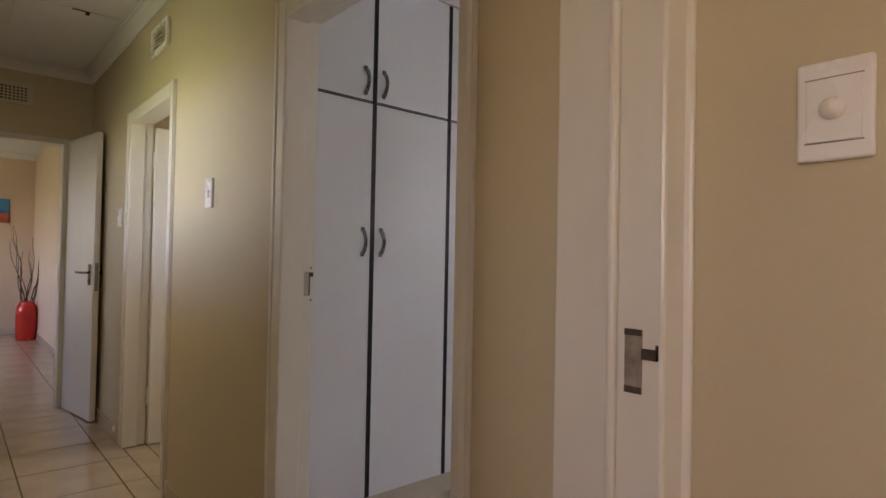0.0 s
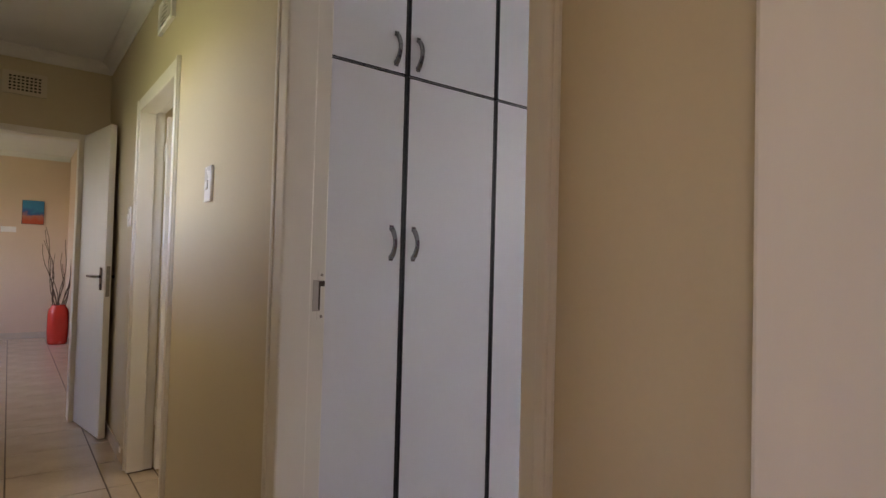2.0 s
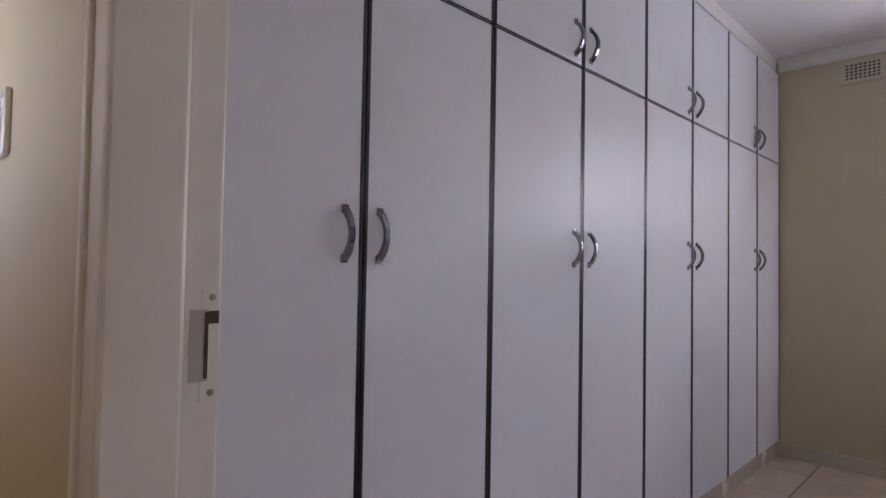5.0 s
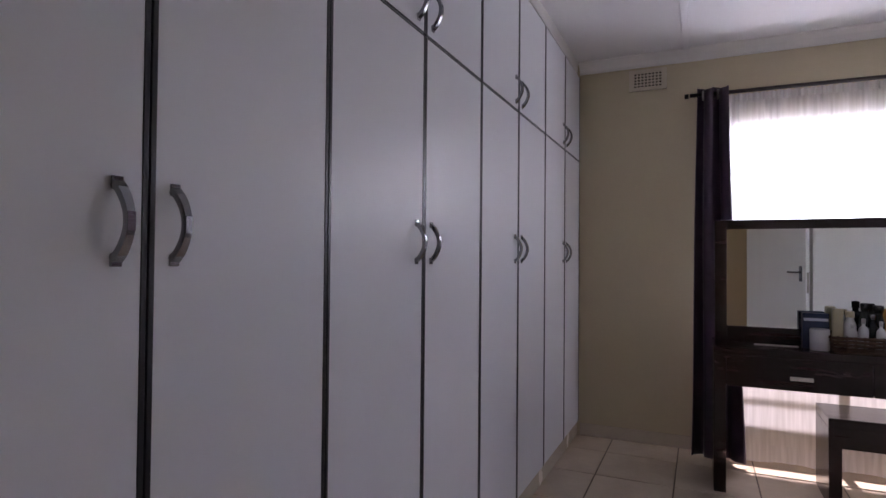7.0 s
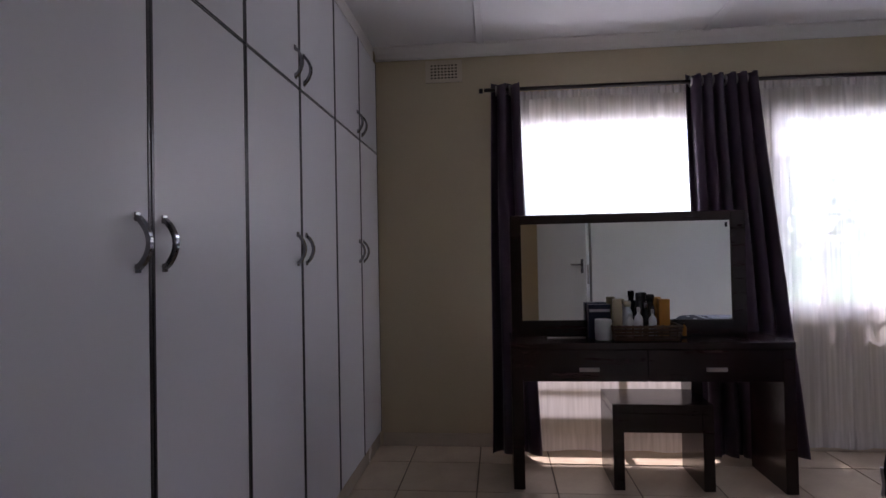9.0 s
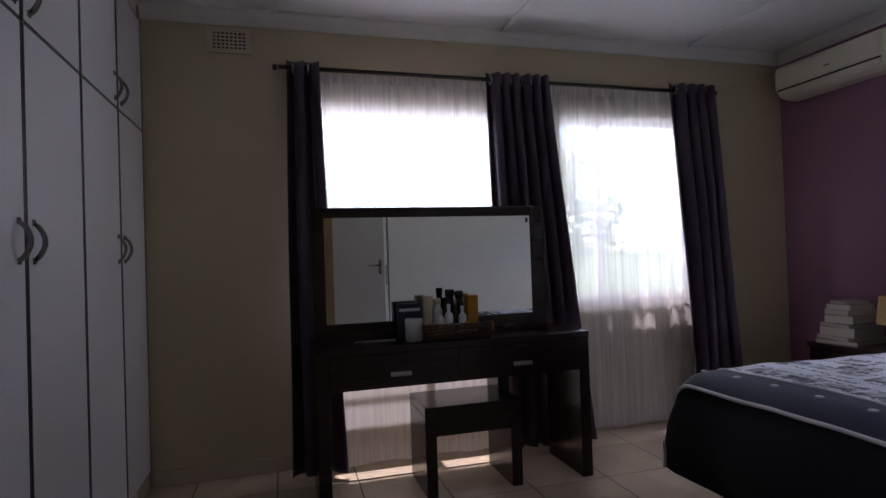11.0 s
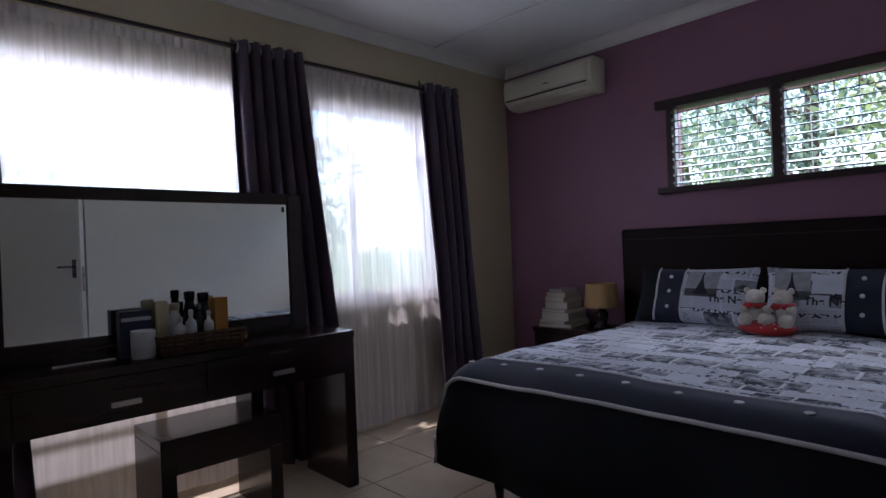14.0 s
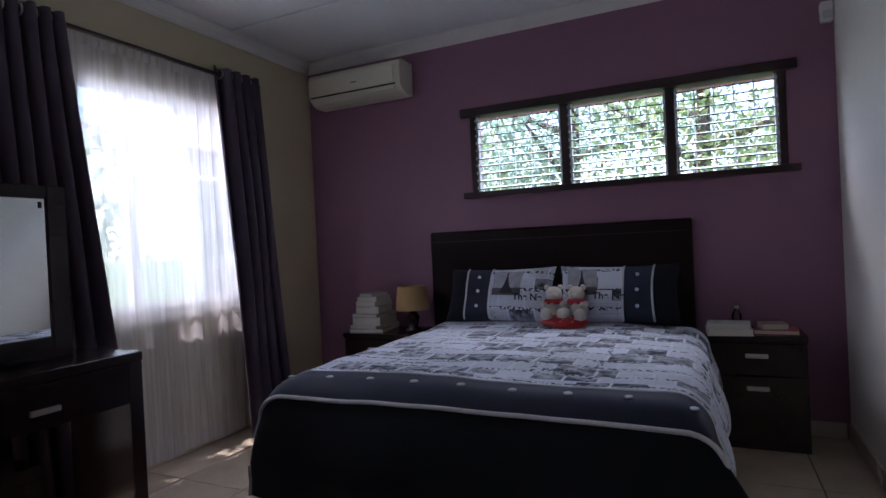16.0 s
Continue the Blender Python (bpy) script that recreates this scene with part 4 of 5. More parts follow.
drape("curtain", (-3.31, -3.63), (-3.37, -3.73), 4, 0.045, "dark plum satin eyelet curtain hanging by the room's corner", seed=4)


def voile(name, y0, y1, folds, label, seed, swell):
    """A thin curtain hung close to the wall, its folds uneven: drawn together in some places and slack in others."""
    c = thing(name, (4.04, (y0 + y1) / 2, 0), label, "voile curtain", "white voile curtains")
    rnd = random.Random(seed)
    amp = [rnd.uniform(0.25, 1.15) for _ in range(folds * 2 + 3)]
    shift = [rnd.uniform(-0.35, 0.35) for _ in range(folds * 2 + 3)]

    def between(row, k):
        i = int(k)
        return row[i] * (1 - (k - i)) + row[i + 1] * (k - i)

    def fn(u, v):
        k = u * folds * 2
        a, sh = between(amp, k), between(shift, k)
        gather = 1.0 - (0.35 + 5.8 * swell) * min(1.0, v * 1.6)
        wave = math.sin(u * folds * math.tau + sh * (0.4 + 2.2 * v) + 0.5 * math.sin(2.5 * v + seed))
        x = 4.046 + 0.013 * gather * a * wave - swell * v
        y = y0 + (y1 - y0) * u + 0.012 * gather * a * math.cos(2 * u * folds * math.tau + sh) + 0.02 * sh * v
        z = 2.275 + (0.03 - 2.275) * v + (0.008 * math.sin(u * 23) if v == 1 else 0)
        return (x, y, z)
    part("cloth", surface(fn, folds * 12, 36), M["sheer"], c)
    part("heading", surface(lambda u, v: (4.028 + 0.012 * math.sin(u * folds * 2 * math.tau), y0 + (y1 - y0) * u, 2.285 - 0.05 * v), folds * 16, 2), M["sheer"], c)
    part("hem", surface(lambda u, v: Vector(fn(u, 0.955 + 0.043 * v)) - Vector((0.003, 0, 0)), folds * 12, 2), M["sheer"], c)
    return c


voile("voile_curtain", -0.80, -2.12, 15, "white voile curtain glowing in front of a window", 5, 0.11)
voile("voile_curtain", -2.30, -3.56, 13, "white voile curtain glowing in front of a window", 9, 0.012)

# ---- high louvre window over the bed ----
hw = thing("window_3", (1.775, PURPLE_Y - 0.06, 1.465), "dark wooden louvre window with glass blades above the bed", "window")
hw["kind"] = "structure"
yf, yb = PURPLE_Y + 0.022, PURPLE_Y - 0.10
part("head", boxes((0.78, 2.775, yb, PURPLE_Y + 0.045, 2.02, 2.075), bevel=0.004), M["window_frame"], hw)
part("sill", boxes((0.78, 2.775, yb, PURPLE_Y + 0.04, 1.462, 1.50), bevel=0.004), M["window_frame"], hw)
for a, b in ((0.832, 0.872), (2.68, 2.718), (2.04, 2.09), (1.405, 1.455)):
    part("mullion", boxes((a, b, yb, PURPLE_Y + 0.004, 1.5005, 2.0195), bevel=0.003), M["window_frame"], hw)
for a, b in ((0.872, 1.405), (1.455, 2.04), (2.09, 2.68)):
    for x in (a + 0.008, b - 0.008):
        part("louvre_carrier", boxes((x - 0.006, x + 0.006, PURPLE_Y - 0.055, PURPLE_Y - 0.015, 1.502, 2.018)), M["alu"], hw)
    for k in range(10):
        z = 1.528 + k * 0.0515
        bm = boxes((a + 0.014, b - 0.014, -0.036, 0.036, -0.0025, 0.0025))
        bm.transform(Matrix.Translation((0, PURPLE_Y - 0.035, z)) @ Matrix.Rotation(radians(-14), 4, "X"))
        blade = part("louvre_blade", bm, M["louvre_glass"], hw)
        blade.visible_shadow = False
        bm = boxes((a + 0.012, b - 0.012, 0.0345, 0.0375, -0.003, 0.003))
        bm.transform(Matrix.Translation((0, PURPLE_Y - 0.035, z)) @ Matrix.Rotation(radians(-14), 4, "X"))
        part("blade_edge", bm, M["rod"], blade)
    for k in range(1, 5):
        x = a + (b - a) * k / 5
        part("burglar_bar", tube([(x, PURPLE_Y - 0.13, 1.50), (x, PURPLE_Y - 0.13, 2.03)], 0.004, 6), M["white_metal"], hw)
    for k in range(10):
        for x in (a + 0.003, b - 0.003):
            part("blade_clip", boxes((x - 0.004, x + 0.004, PURPLE_Y - 0.012, PURPLE_Y + 0.007, 1.520 + k * 0.0515, 1.536 + k * 0.0515), bevel=0.001), M["alu"], hw)
    part("lever", boxes((b - 0.026, b - 0.014, PURPLE_Y - 0.012, PURPLE_Y + 0.012, 1.60, 1.66), bevel=0.002), M["alu"], hw)

# ---- air conditioner ----
ac = thing("air_conditioner", (3.49, PURPLE_Y, 2.2), "aged white split air conditioner on the purple wall", "air conditioner")


def ac_shell(x0, x1):
    prof = [(0.0, 2.232), (0.10, 2.232), (0.155, 2.25), (0.19, 2.282), (0.20, 2.308), (0.20, 2.42), (0.185, 2.455), (0.15, 2.47), (0.0, 2.47)]
    bm = bmesh.new()
    rows = [[bm.verts.new((x, PURPLE_Y + 0.001 + d, z)) for d, z in prof] for x in (x0, x1)]
    for i in range(len(prof)):
        j = (i + 1) % len(prof)
        bm.faces.new((rows[0][i], rows[0][j], rows[1][j], rows[1][i]))
    bm.faces.new(rows[0]); bm.faces.new(rows[1][::-1])
    bmesh.ops.bevel(bm, geom=list(bm.edges), offset=0.004, segments=2, affect="EDGES")
    return bm


part("body", ac_shell(3.172, 3.93), M["ac"], ac)
part("end_cap", ac_shell(3.148, 3.1705), M["ac"], ac)
part("front_panel", boxes((3.195, 3.91, PURPLE_Y + 0.2005, PURPLE_Y + 0.208, 2.305, 2.43), bevel=0.004), M["ac"], ac)
part("outlet_gap", boxes((3.185, 3.91, PURPLE_Y + 0.185, PURPLE_Y + 0.2035, 2.289, 2.297)), M["hole"], ac, "dark air outlet gap")
part("flap", boxes((3.195, 3.90, PURPLE_Y + 0.182, PURPLE_Y + 0.194, 2.258, 2.285), bevel=0.003), M["ac"], ac)
part("badge", boxes((3.50, 3.545, PURPLE_Y + 0.208, PURPLE_Y + 0.2095, 2.35, 2.356)), M["ink"], ac)

# ---- dressing table with mirror ----
dt = thing("dressing_table", (3.58, -1.55, 0), "espresso wood dressing table with two drawers and a framed mirror", "dressing table")
DX0, DX1, DY0, DY1 = 3.40, 3.80, -2.275, -0.845
part("tabletop", boxes((DX0 - 0.004, DX1, DY0, DY1, 0.735, 0.772), bevel=0.003), M["espresso"], dt)
part("side_panel", boxes((DX0, DX1, DY0 + 0.002, DY0 + 0.062, 0.0, 0.7345), bevel=0.003), M["espresso"], dt)
part("side_panel", boxes((DX0, DX1, DY1 - 0.062, DY1 - 0.002, 0.0, 0.7345), bevel=0.003), M["espresso"], dt)
part("inner_panel", boxes((3.60, DX1 - 0.02, -1.885, -1.825, 0.0, 0.57), bevel=0.003), M["espresso"], dt)
part("drawer_box", boxes((DX0 + 0.02, DX1, DY0 + 0.063, DY1 - 0.063, 0.575, 0.7345)), M["espresso"], dt)
for a, b, hc in ((-1.548, DY1 - 0.064, -1.25), (DY0 + 0.064, -1.552, -1.888)):
    d = part("drawer_front", boxes((DX0 + 0.001, DX0 + 0.0195, a, b, 0.568, 0.732), bevel=0.002), M["espresso"], dt)
    part("handle", boxes((DX0 - 0.014, DX0 + 0.001, hc - 0.051, hc + 0.051, 0.622, 0.642), bevel=0.003), M["brushed"], d, "flat brushed metal handle")
mf = part("mirror_frame", boxes((3.63, 3.665, -0.919, -0.858, 0.773, 1.462), (3.63, 3.665, -2.142, -2.068, 0.773, 1.462), (3.63, 3.665, -2.068, -0.919, 1.410, 1.462), (3.63, 3.665, -2.068, -0.919, 0.773, 0.862), bevel=0.003), M["espresso"], dt)
part("mirror_glass", boxes((3.642, 3.648, -2.0679, -0.9191, 0.8621, 1.4099)), M["mirror"], mf)
part("mirror_back", boxes((3.649, 3.66, -2.067, -0.92, 0.863, 1.409)), M["espresso"], mf)
part("mirror_clip", boxes((3.638, 3.642, -2.052, -2.040, 1.372, 1.398), bevel=0.001), M["black_plastic"], mf)

stool = thing("stool", (3.60, -1.62, 0), "espresso wood dressing stool with slab sides, tucked half under the table", "stool")
part("seat", boxes((3.415, 3.77, -1.876, -1.366, 0.400, 0.447), bevel=0.004), M["espresso"], stool)
part("side", boxes((3.415, 3.77, -1.876, -1.819, 0.0, 0.3995), bevel=0.003), M["espresso"], stool)
part("side", boxes((3.415, 3.77, -1.423, -1.366, 0.0, 0.3995), bevel=0.003), M["espresso"], stool)
part("apron", boxes((3.417, 3.439, -1.8185, -1.4235, 0.300, 0.3995), bevel=0.002), M["espresso"], stool)
part("apron", boxes((3.746, 3.768, -1.8185, -1.4235, 0.300, 0.3995), bevel=0.002), M["espresso"], stool)

# things on the dressing table
TZ = 0.7722
mug = thing("white_jar", (3.50, -1.344, TZ), "round white lidless jar on the dressing table", "jar")
part("body", lathe([(0.040, 0), (0.044, 0.004), (0.045, 0.105), (0.043, 0.11), (0.038, 0.11), (0.038, 0.01)], (3.50, -1.344, TZ), 30), M["white_plastic"], mug)
bx = thing("blue_box", (3.575, -1.335, TZ), "dark blue cardboard box standing against the mirror", "box")
part("carton", boxes((3.548, 3.605, -1.395, -1.275, TZ, TZ + 0.185), bevel=0.002), M["blue_box"], bx)
part("band", boxes((3.5465, 3.5485, -1.39, -1.28, TZ + 0.145, TZ + 0.16)), M["print_white"], bx)
part("seal", boxes((3.5465, 3.5485, -1.35, -1.31, TZ + 0.05, TZ + 0.10)), M["brushed"], bx)
bk = thing("basket", (3.52, -1.56, TZ), "low brown wicker basket holding toiletries", "basket")
bm = boxes((3.445, 3.60, -1.725, -1.395, TZ, TZ + 0.012), bevel=0.003)
part("bottom", bm, M["wicker"], bk)
for k in range(4):
    z = TZ + 0.02 + k * 0.018
    o = 0.004 * k
    bm = tube([(3.445 - o, -1.395 + o, z), (3.445 - o, -1.725 - o, z), (3.60 + o, -1.725 - o, z), (3.60 + o, -1.395 + o, z), (3.445 - o, -1.395 + o, z)], 0.008, 8)
    part("weave", bm, M["wicker"], bk)
for i in range(9):
    y = -1.41 - i * 0.0375
    part("stake", tube([(3.443, y, TZ + 0.01), (3.431, y, TZ + 0.085)], 0.005, 6), M["wicker"], bk)


def bottle(name, x, y, r, h, material, cap, label, neck=0.35, group="toiletries in the basket"):
    b = thing(name, (x, y, TZ + 0.0125), label, "bottle", group)
    part("body", lathe([(r * 0.9, 0), (r, 0.006), (r, h * 0.62), (r * 0.85, h * 0.70), (r * neck, h * 0.78), (r * neck, h * 0.84)], (x, y, TZ + 0.0125), 20), material, b)
    part("cap", lathe([(r * neck * 1.2, h * 0.84), (r * neck * 1.25, h * 0.98), (r * neck, h)], (x, y, TZ + 0.0125), 16), cap, b)
    return b


bottle("spray_bottle", 3.50, -1.53, 0.022, 0.16, M["white_plastic"], M["white_plastic"], "white plastic lotion bottle in the basket")
bottle("lotion_bottle", 3.48, -1.48, 0.024, 0.135, M["white_plastic"], M["white_plastic"], "white plastic lotion bottle in the basket")
bottle("lotion_bottle", 3.49, -1.60, 0.02, 0.15, M["white_plastic"], M["white_plastic"], "slim white plastic bottle in the basket")
bottle("perfume_bottle", 3.55, -1.545, 0.025, 0.235, M["black_plastic"], M["black_plastic"], "tall black bottle in the basket", 0.6)
bottle("perfume_bottle", 3.56, -1.605, 0.027, 0.225, M["black_plastic"], M["black_plastic"], "tall black bottle in the basket", 0.7)
bottle("perfume_bottle", 3.53, -1.575, 0.02, 0.18, M["black_plastic"], M["chrome"], "small black bottle with a metal cap", 0.5)
bottle("cream_bottle", 3.56, -1.485, 0.028, 0.19, M["white_plastic"], M["cream_plastic"], "white bottle with a cream cap", 0.6)
tb = thing("cream_tube", (3.55, -1.43, TZ + 0.0125), "cream-coloured tube standing in the basket", "tube", "toiletries in the basket")
part("body", boxes((3.535, 3.565, -1.455, -1.405, TZ + 0.03, TZ + 0.215), bevel=0.008), M["cream_plastic"], tb)
part("cap", lathe([(0.015, 0), (0.015, 0.018)], (3.55, -1.43, TZ + 0.0125), 16), M["white_plastic"], tb)
ob_ = thing("orange_carton", (3.56, -1.675, TZ + 0.0125), "tall orange carton standing in the basket", "carton", "toiletries in the basket")
part("carton", boxes((3.54, 3.58, -1.705, -1.648, TZ + 0.0125, TZ + 0.21), bevel=0.001), M["orange"], ob_)
pen = thing("comb", (3.50, -1.17, TZ), "thin pale comb lying on the dressing table", "comb")
part("spine", boxes((3.56, 3.572, -1.26, -1.05, TZ, TZ + 0.006), bevel=0.002), M["brushed"], pen)
bottle("nail_polish", 3.55, -1.78, 0.012, 0.07, M["orange"], M["black_plastic"], "tiny amber bottle beside the basket", 0.5, "small things on the table")

# ---- bed ----
BX0, BX1, BF, BH, BT = 1.31, 2.90, -2.42, -4.27, 0.645
bed = thing("bed", (2.15, -3.3, 0), "double bed with an upholstered dark headboard on a dark base", "bed")
part("base", boxes((BX0 + 0.02, BX1 - 0.02, BH, BF - 0.06, 0.14, 0.34), bevel=0.02), M["base_cloth"], bed)
part("mattress", boxes((BX0 + 0.01, BX1 - 0.01, BH, BF - 0.05, 0.341, 0.60), bevel=0.04), M["print_white"], bed)
for x in (BX0 + 0.12, BX1 - 0.12):
    for y in (BF - 0.2, BH + 0.15):
        part("leg", lathe([(0.018, 0), (0.025, 0.05), (0.028, 0.139)], (x, y, 0), 14), M["espresso"], bed)
hb = part("headboard", boxes((1.338, 3.037, -4.346, -4.285, 0.12, 1.238), bevel=0.012), M["leatherette"], bed, "dark leatherette headboard")
part("stitching", boxes((1.355, 3.02, -4.2855, -4.2835, 1.165, 1.169)), M["black_edge"], hb)

duvet = thing("duvet", (2.15, -3.2, 0.6), "newspaper-print duvet with a navy border, white piping and buttons", "duvet")
OVER_L, OVER_R, DROP_F = 0.075, 0.10, 0.42


def duvet_at(x, s):
    """The duvet's surface: x runs across and s from the head along the top and down the foot (both in metres of cloth)."""
    head = -4.02
    top_len = abs(BF - head)
    r = 0.10
    # along the length
    if s < top_len - r:
        y, z = head + s, BT
    else:
        q = s - (top_len - r)
        arc = r * math.pi / 2
        if q < arc:
            a = q / r
            y, z = BF - r + r * math.sin(a), BT - r + r * math.cos(a)
        else:
            d = q - arc
            y, z = BF + 0.055 * math.sin(min(1, d / 0.30) * math.pi * 0.75), BT - r - d
    # across the width
    w0, w1 = BX0 - 0.05, BX1 + 0.01
    rs = 0.12
    def fold(d):
        arc = rs * math.pi / 2
        if d < arc:
            a = d / rs
            return rs * math.sin(a), rs - rs * math.cos(a)
        e = d - arc
        return rs + 0.05 * math.sin(min(1, e / 0.3) * math.pi * 0.8), rs + e
    dz = 0.0
    xx = x
    foot = max(0.0, (BT - z) / 0.4)
    if x > w1 - rs:
        o, dz = fold(x - (w1 - rs))
        xx = w1 - rs + o + 0.06 * foot
    elif x < w0 + rs:
        o, dz = fold((w0 + rs) - x)
        xx = w0 + rs - o - 0.20 * foot
    zz = min(z, BT) - dz * max(0.0, 1 - foot)
    corner = min(1.0, max(0.0, (abs(x - (BX0 + BX1) / 2) - 0.52) / 0.55))
    y -= 0.11 * corner ** 2 * min(1, foot * 1.5)
    n1 = noise.noise(Vector((xx * 2.1, y * 2.1, 0.3))) * 0.016 + noise.noise(Vector((xx * 6, y * 6, 4.3))) * 0.006
    if foot > 0.02 or dz > 0.02:
        y += (noise.noise(Vector((xx * 3.3, 1.7, zz * 1.4))) * 0.05 + 0.018 * math.sin(xx * 9)) * min(1, foot)
        xx += noise.noise(Vector((y * 3.1, 8.2, zz * 1.5))) * 0.05 * min(1, dz / 0.2)
    crown = 0.012 * math.cos((x - 2.15) * 1.9)
    return Vector((xx, y, max(zz + n1 * (1 - 0.6 * min(1, foot)) + crown, 0.12)))


W0, W1 = BX0 - 0.33, BX1 + 0.33
TOPL = abs(BF + 4.02)


def duvet_strip(name, s0, s1, nx, ns, material, x0=W0, x1=W1, lift=0.0, label=""):
    bm = surface(lambda u, v: duvet_at(x0 + (x1 - x0) * u, s0 + (s1 - s0) * v) + Vector((0, lift, lift)), nx, ns, lambda u, v: (x0 + (x1 - x0) * u, s0 + (s1 - s0) * v))
    return part(name, bm, material, duvet, label)


S_BAND, S_PIPE, S_END = TOPL - 0.185, TOPL + 0.02, TOPL + 0.42
duvet_strip("print_panel", 0.0, S_BAND, 90, 70, M["newsprint"], label="cotton panel printed with newspaper pages")
duvet_strip("navy_band", S_BAND, S_PIPE, 90, 8, M["navy"])
duvet_strip("foot_drop", S_PIPE, S_END, 90, 26, M["black_cloth"])
bm = tube([duvet_at(W0 + (W1 - W0) * k / 90, S_PIPE) + Vector((0, 0.003, 0.003)) for k in range(91)], 0.0085, 8)
part("piping", bm, M["piping"], duvet, "white corded piping")
bm = tube([duvet_at(W0 + (W1 - W0) * k / 90, S_BAND) + Vector((0, 0, 0.001)) for k in range(91)], 0.003, 6)
part("seam", bm, M["piping"], duvet)
for k in range(9):
    x = 1.31 + k * 0.189
    p = duvet_at(x, TOPL - 0.095)
    part("button", lathe([(0.015, -0.002), (0.016, 0.001), (0.013, 0.003), (0.004, 0.0035)], (p.x, p.y, p.z + 0.002), 16), M["piping"], duvet, "white round button")
for x in (W1 - 0.31, W0 + 0.31):
    a = [duvet_at(x, S_PIPE + 0.12 + 0.28 * k / 10) + Vector((0, 0.008, 0)) for k in range(11)]
    part("corner_piping", tube(a[5:], 0.006, 8), M["piping"], duvet)


def lettering(text, x, s, size, parent, material, flip=False):
    cu = bpy.data.curves.new("type", "FONT")
    cu.body, cu.size, cu.align_x, cu.offset = text, size, "CENTER", size * 0.02
    tmp = bpy.data.objects.new("type", cu)
    me = bpy.data.meshes.new_from_object(tmp)
    bpy.data.objects.remove(tmp)
    base = BASE[parent]
    for v in me.vertices:
        p = duvet_at(x - v.co.x, s + -v.co.y)
        v.co = p + Vector((0, 0, 0.004)) - base
    me.materials.clear()
    me.materials.append(material)
    ob = new("printed_word", me)
    ob.parent = parent
    BASE[ob] = base
    return ob


for text, x, s, size in (("PARIS", 1.79, 1.235, 0.050), ("PARIS", 2.41, 1.225, 0.050), ("Le Monde", 2.20, 1.03, 0.045), ("Le Monde", 1.60, 1.04, 0.045), ("MAGAZINE", 1.66, 1.19, 0.026), ("MAGAZINE", 2.27, 1.18, 0.026), ("Le Monde", 1.72, 0.26, 0.05), ("The New", 2.2, 0.62, 0.045)):
    lettering(text, x, s, size, duvet, M["ink"])


def pillow(x0, x1, lean, label, mirrored):
    """A plump pillow leaning on the headboard, with a navy border on its outer side."""
    w, h, t = x1 - x0, 0.36, 0.075
    cx = (x0 + x1) / 2
    p = thing("pillow", (cx, -4.05, 0.66), label, "pillow", "pillows on the bed")
    tilt = Matrix.Translation((cx, -3.97, 0.655)) @ Matrix.Rotation(radians(lean), 4, "X")

    def place(u, v, side):
        a, b = u * 2 - 1, v * 2 - 1
        thick = t * max(0.0, (1 - abs(a) ** 3.2)) ** 0.55 * max(0.0, (1 - abs(b) ** 3.0)) ** 0.55
        pinch = 1 - 0.06 * (1 - b * b)
        pz = 1 - 0.08 * (1 - a * a)
        thick *= 1 + 0.18 * noise.noise(Vector((u * 4, v * 4, cx)))
        return tilt @ Vector((a * w / 2 * pinch, side * thick + 0.0, h / 2 + b * h / 2 * pz))
    border = 0.44
    # the outermost border gets a blacker cloth for the dimness at the pillow's side
    segs = ((0, border * 0.45, "black_cloth"), (border * 0.45, border, "navy"), (border, 1.0, "newsprint"))
    for a, b, m in segs:
        if mirrored:
            a, b = 1 - b, 1 - a
        fn = lambda u, v: place(a + (b - a) * u, v, 1)
        bm = surface(fn, 18, 20, lambda u, v: (cx * 3.1 + (a + (b - a) * u) * w, 0.31 + v * h))
        part({"black_cloth": "outer_border", "navy": "button_band", "newsprint": "print_panel"}[m], bm, M[m], p)
    part("back", surface(lambda u, v: place(u, v, -1), 24, 20), M["black_cloth"], p)
    for e in (border * 0.45, border):
        e = 1 - e if mirrored else e
        part("piping", tube([place(e, 0.02 + 0.96 * k / 20, 1) + Vector((0, 0.003, 0)) for k in range(21)], 0.0065, 6), M["piping"], p)
    for k in range(3):
        u = border * 0.73
        u = 1 - u if mirrored else u
        c = place(u, 0.22 + 0.28 * k, 1)
        bm = lathe([(0.0105, 0), (0.011, 0.004), (0.005, 0.006)], (0, 0, 0), 14)
        bm.transform(Matrix.Translation(c + Vector((0, 0.001, 0))) @ Matrix.Rotation(radians(-90 + lean), 4, "X"))
        part("button", bm, M["piping"], p)
    # printed tower picture and heading
    tu = 0.80 if not mirrored else 0.40
    def patch(u0, u1, v0, v1, lift):
        return surface(lambda a, b: place(u0 + (u1 - u0) * a, v0 + (v1 - v0) * b, 1) + Vector((0, lift, 0)), 8, 8)
    part("printed_picture", patch(tu - 0.135, tu + 0.135, 0.42, 0.90, 0.0022), M["photo"], p, "grey printed photograph")
    part("printed_picture", patch(tu - 0.135, tu + 0.135, 0.42, 0.56, 0.0030), M["ink_grey"], p)
    bm = bmesh.new()
    rows = []
    for k in range(13):
        f = k / 12
        half = 0.062 * (1 - f) ** 2.2 + 0.006
        rows.append([bm.verts.new(place(min(0.97, max(0.03, tu + sgn * half)), 0.46 + 0.42 * f, 1) + Vector((0, 0.004, 0.0))) for sgn in (-1, 1)])
    for r0, r1 in zip(rows, rows[1:]):
        bm.faces.new((r0[0], r0[1], r1[1], r1[0]))
    part("printed_tower", bm, M["ink"], p, "dark printed tower picture")
    cu = bpy.data.curves.new("type", "FONT")
    cu.body, cu.size, cu.align_x, cu.offset = "The Ne", 0.060, "CENTER", 0.0016
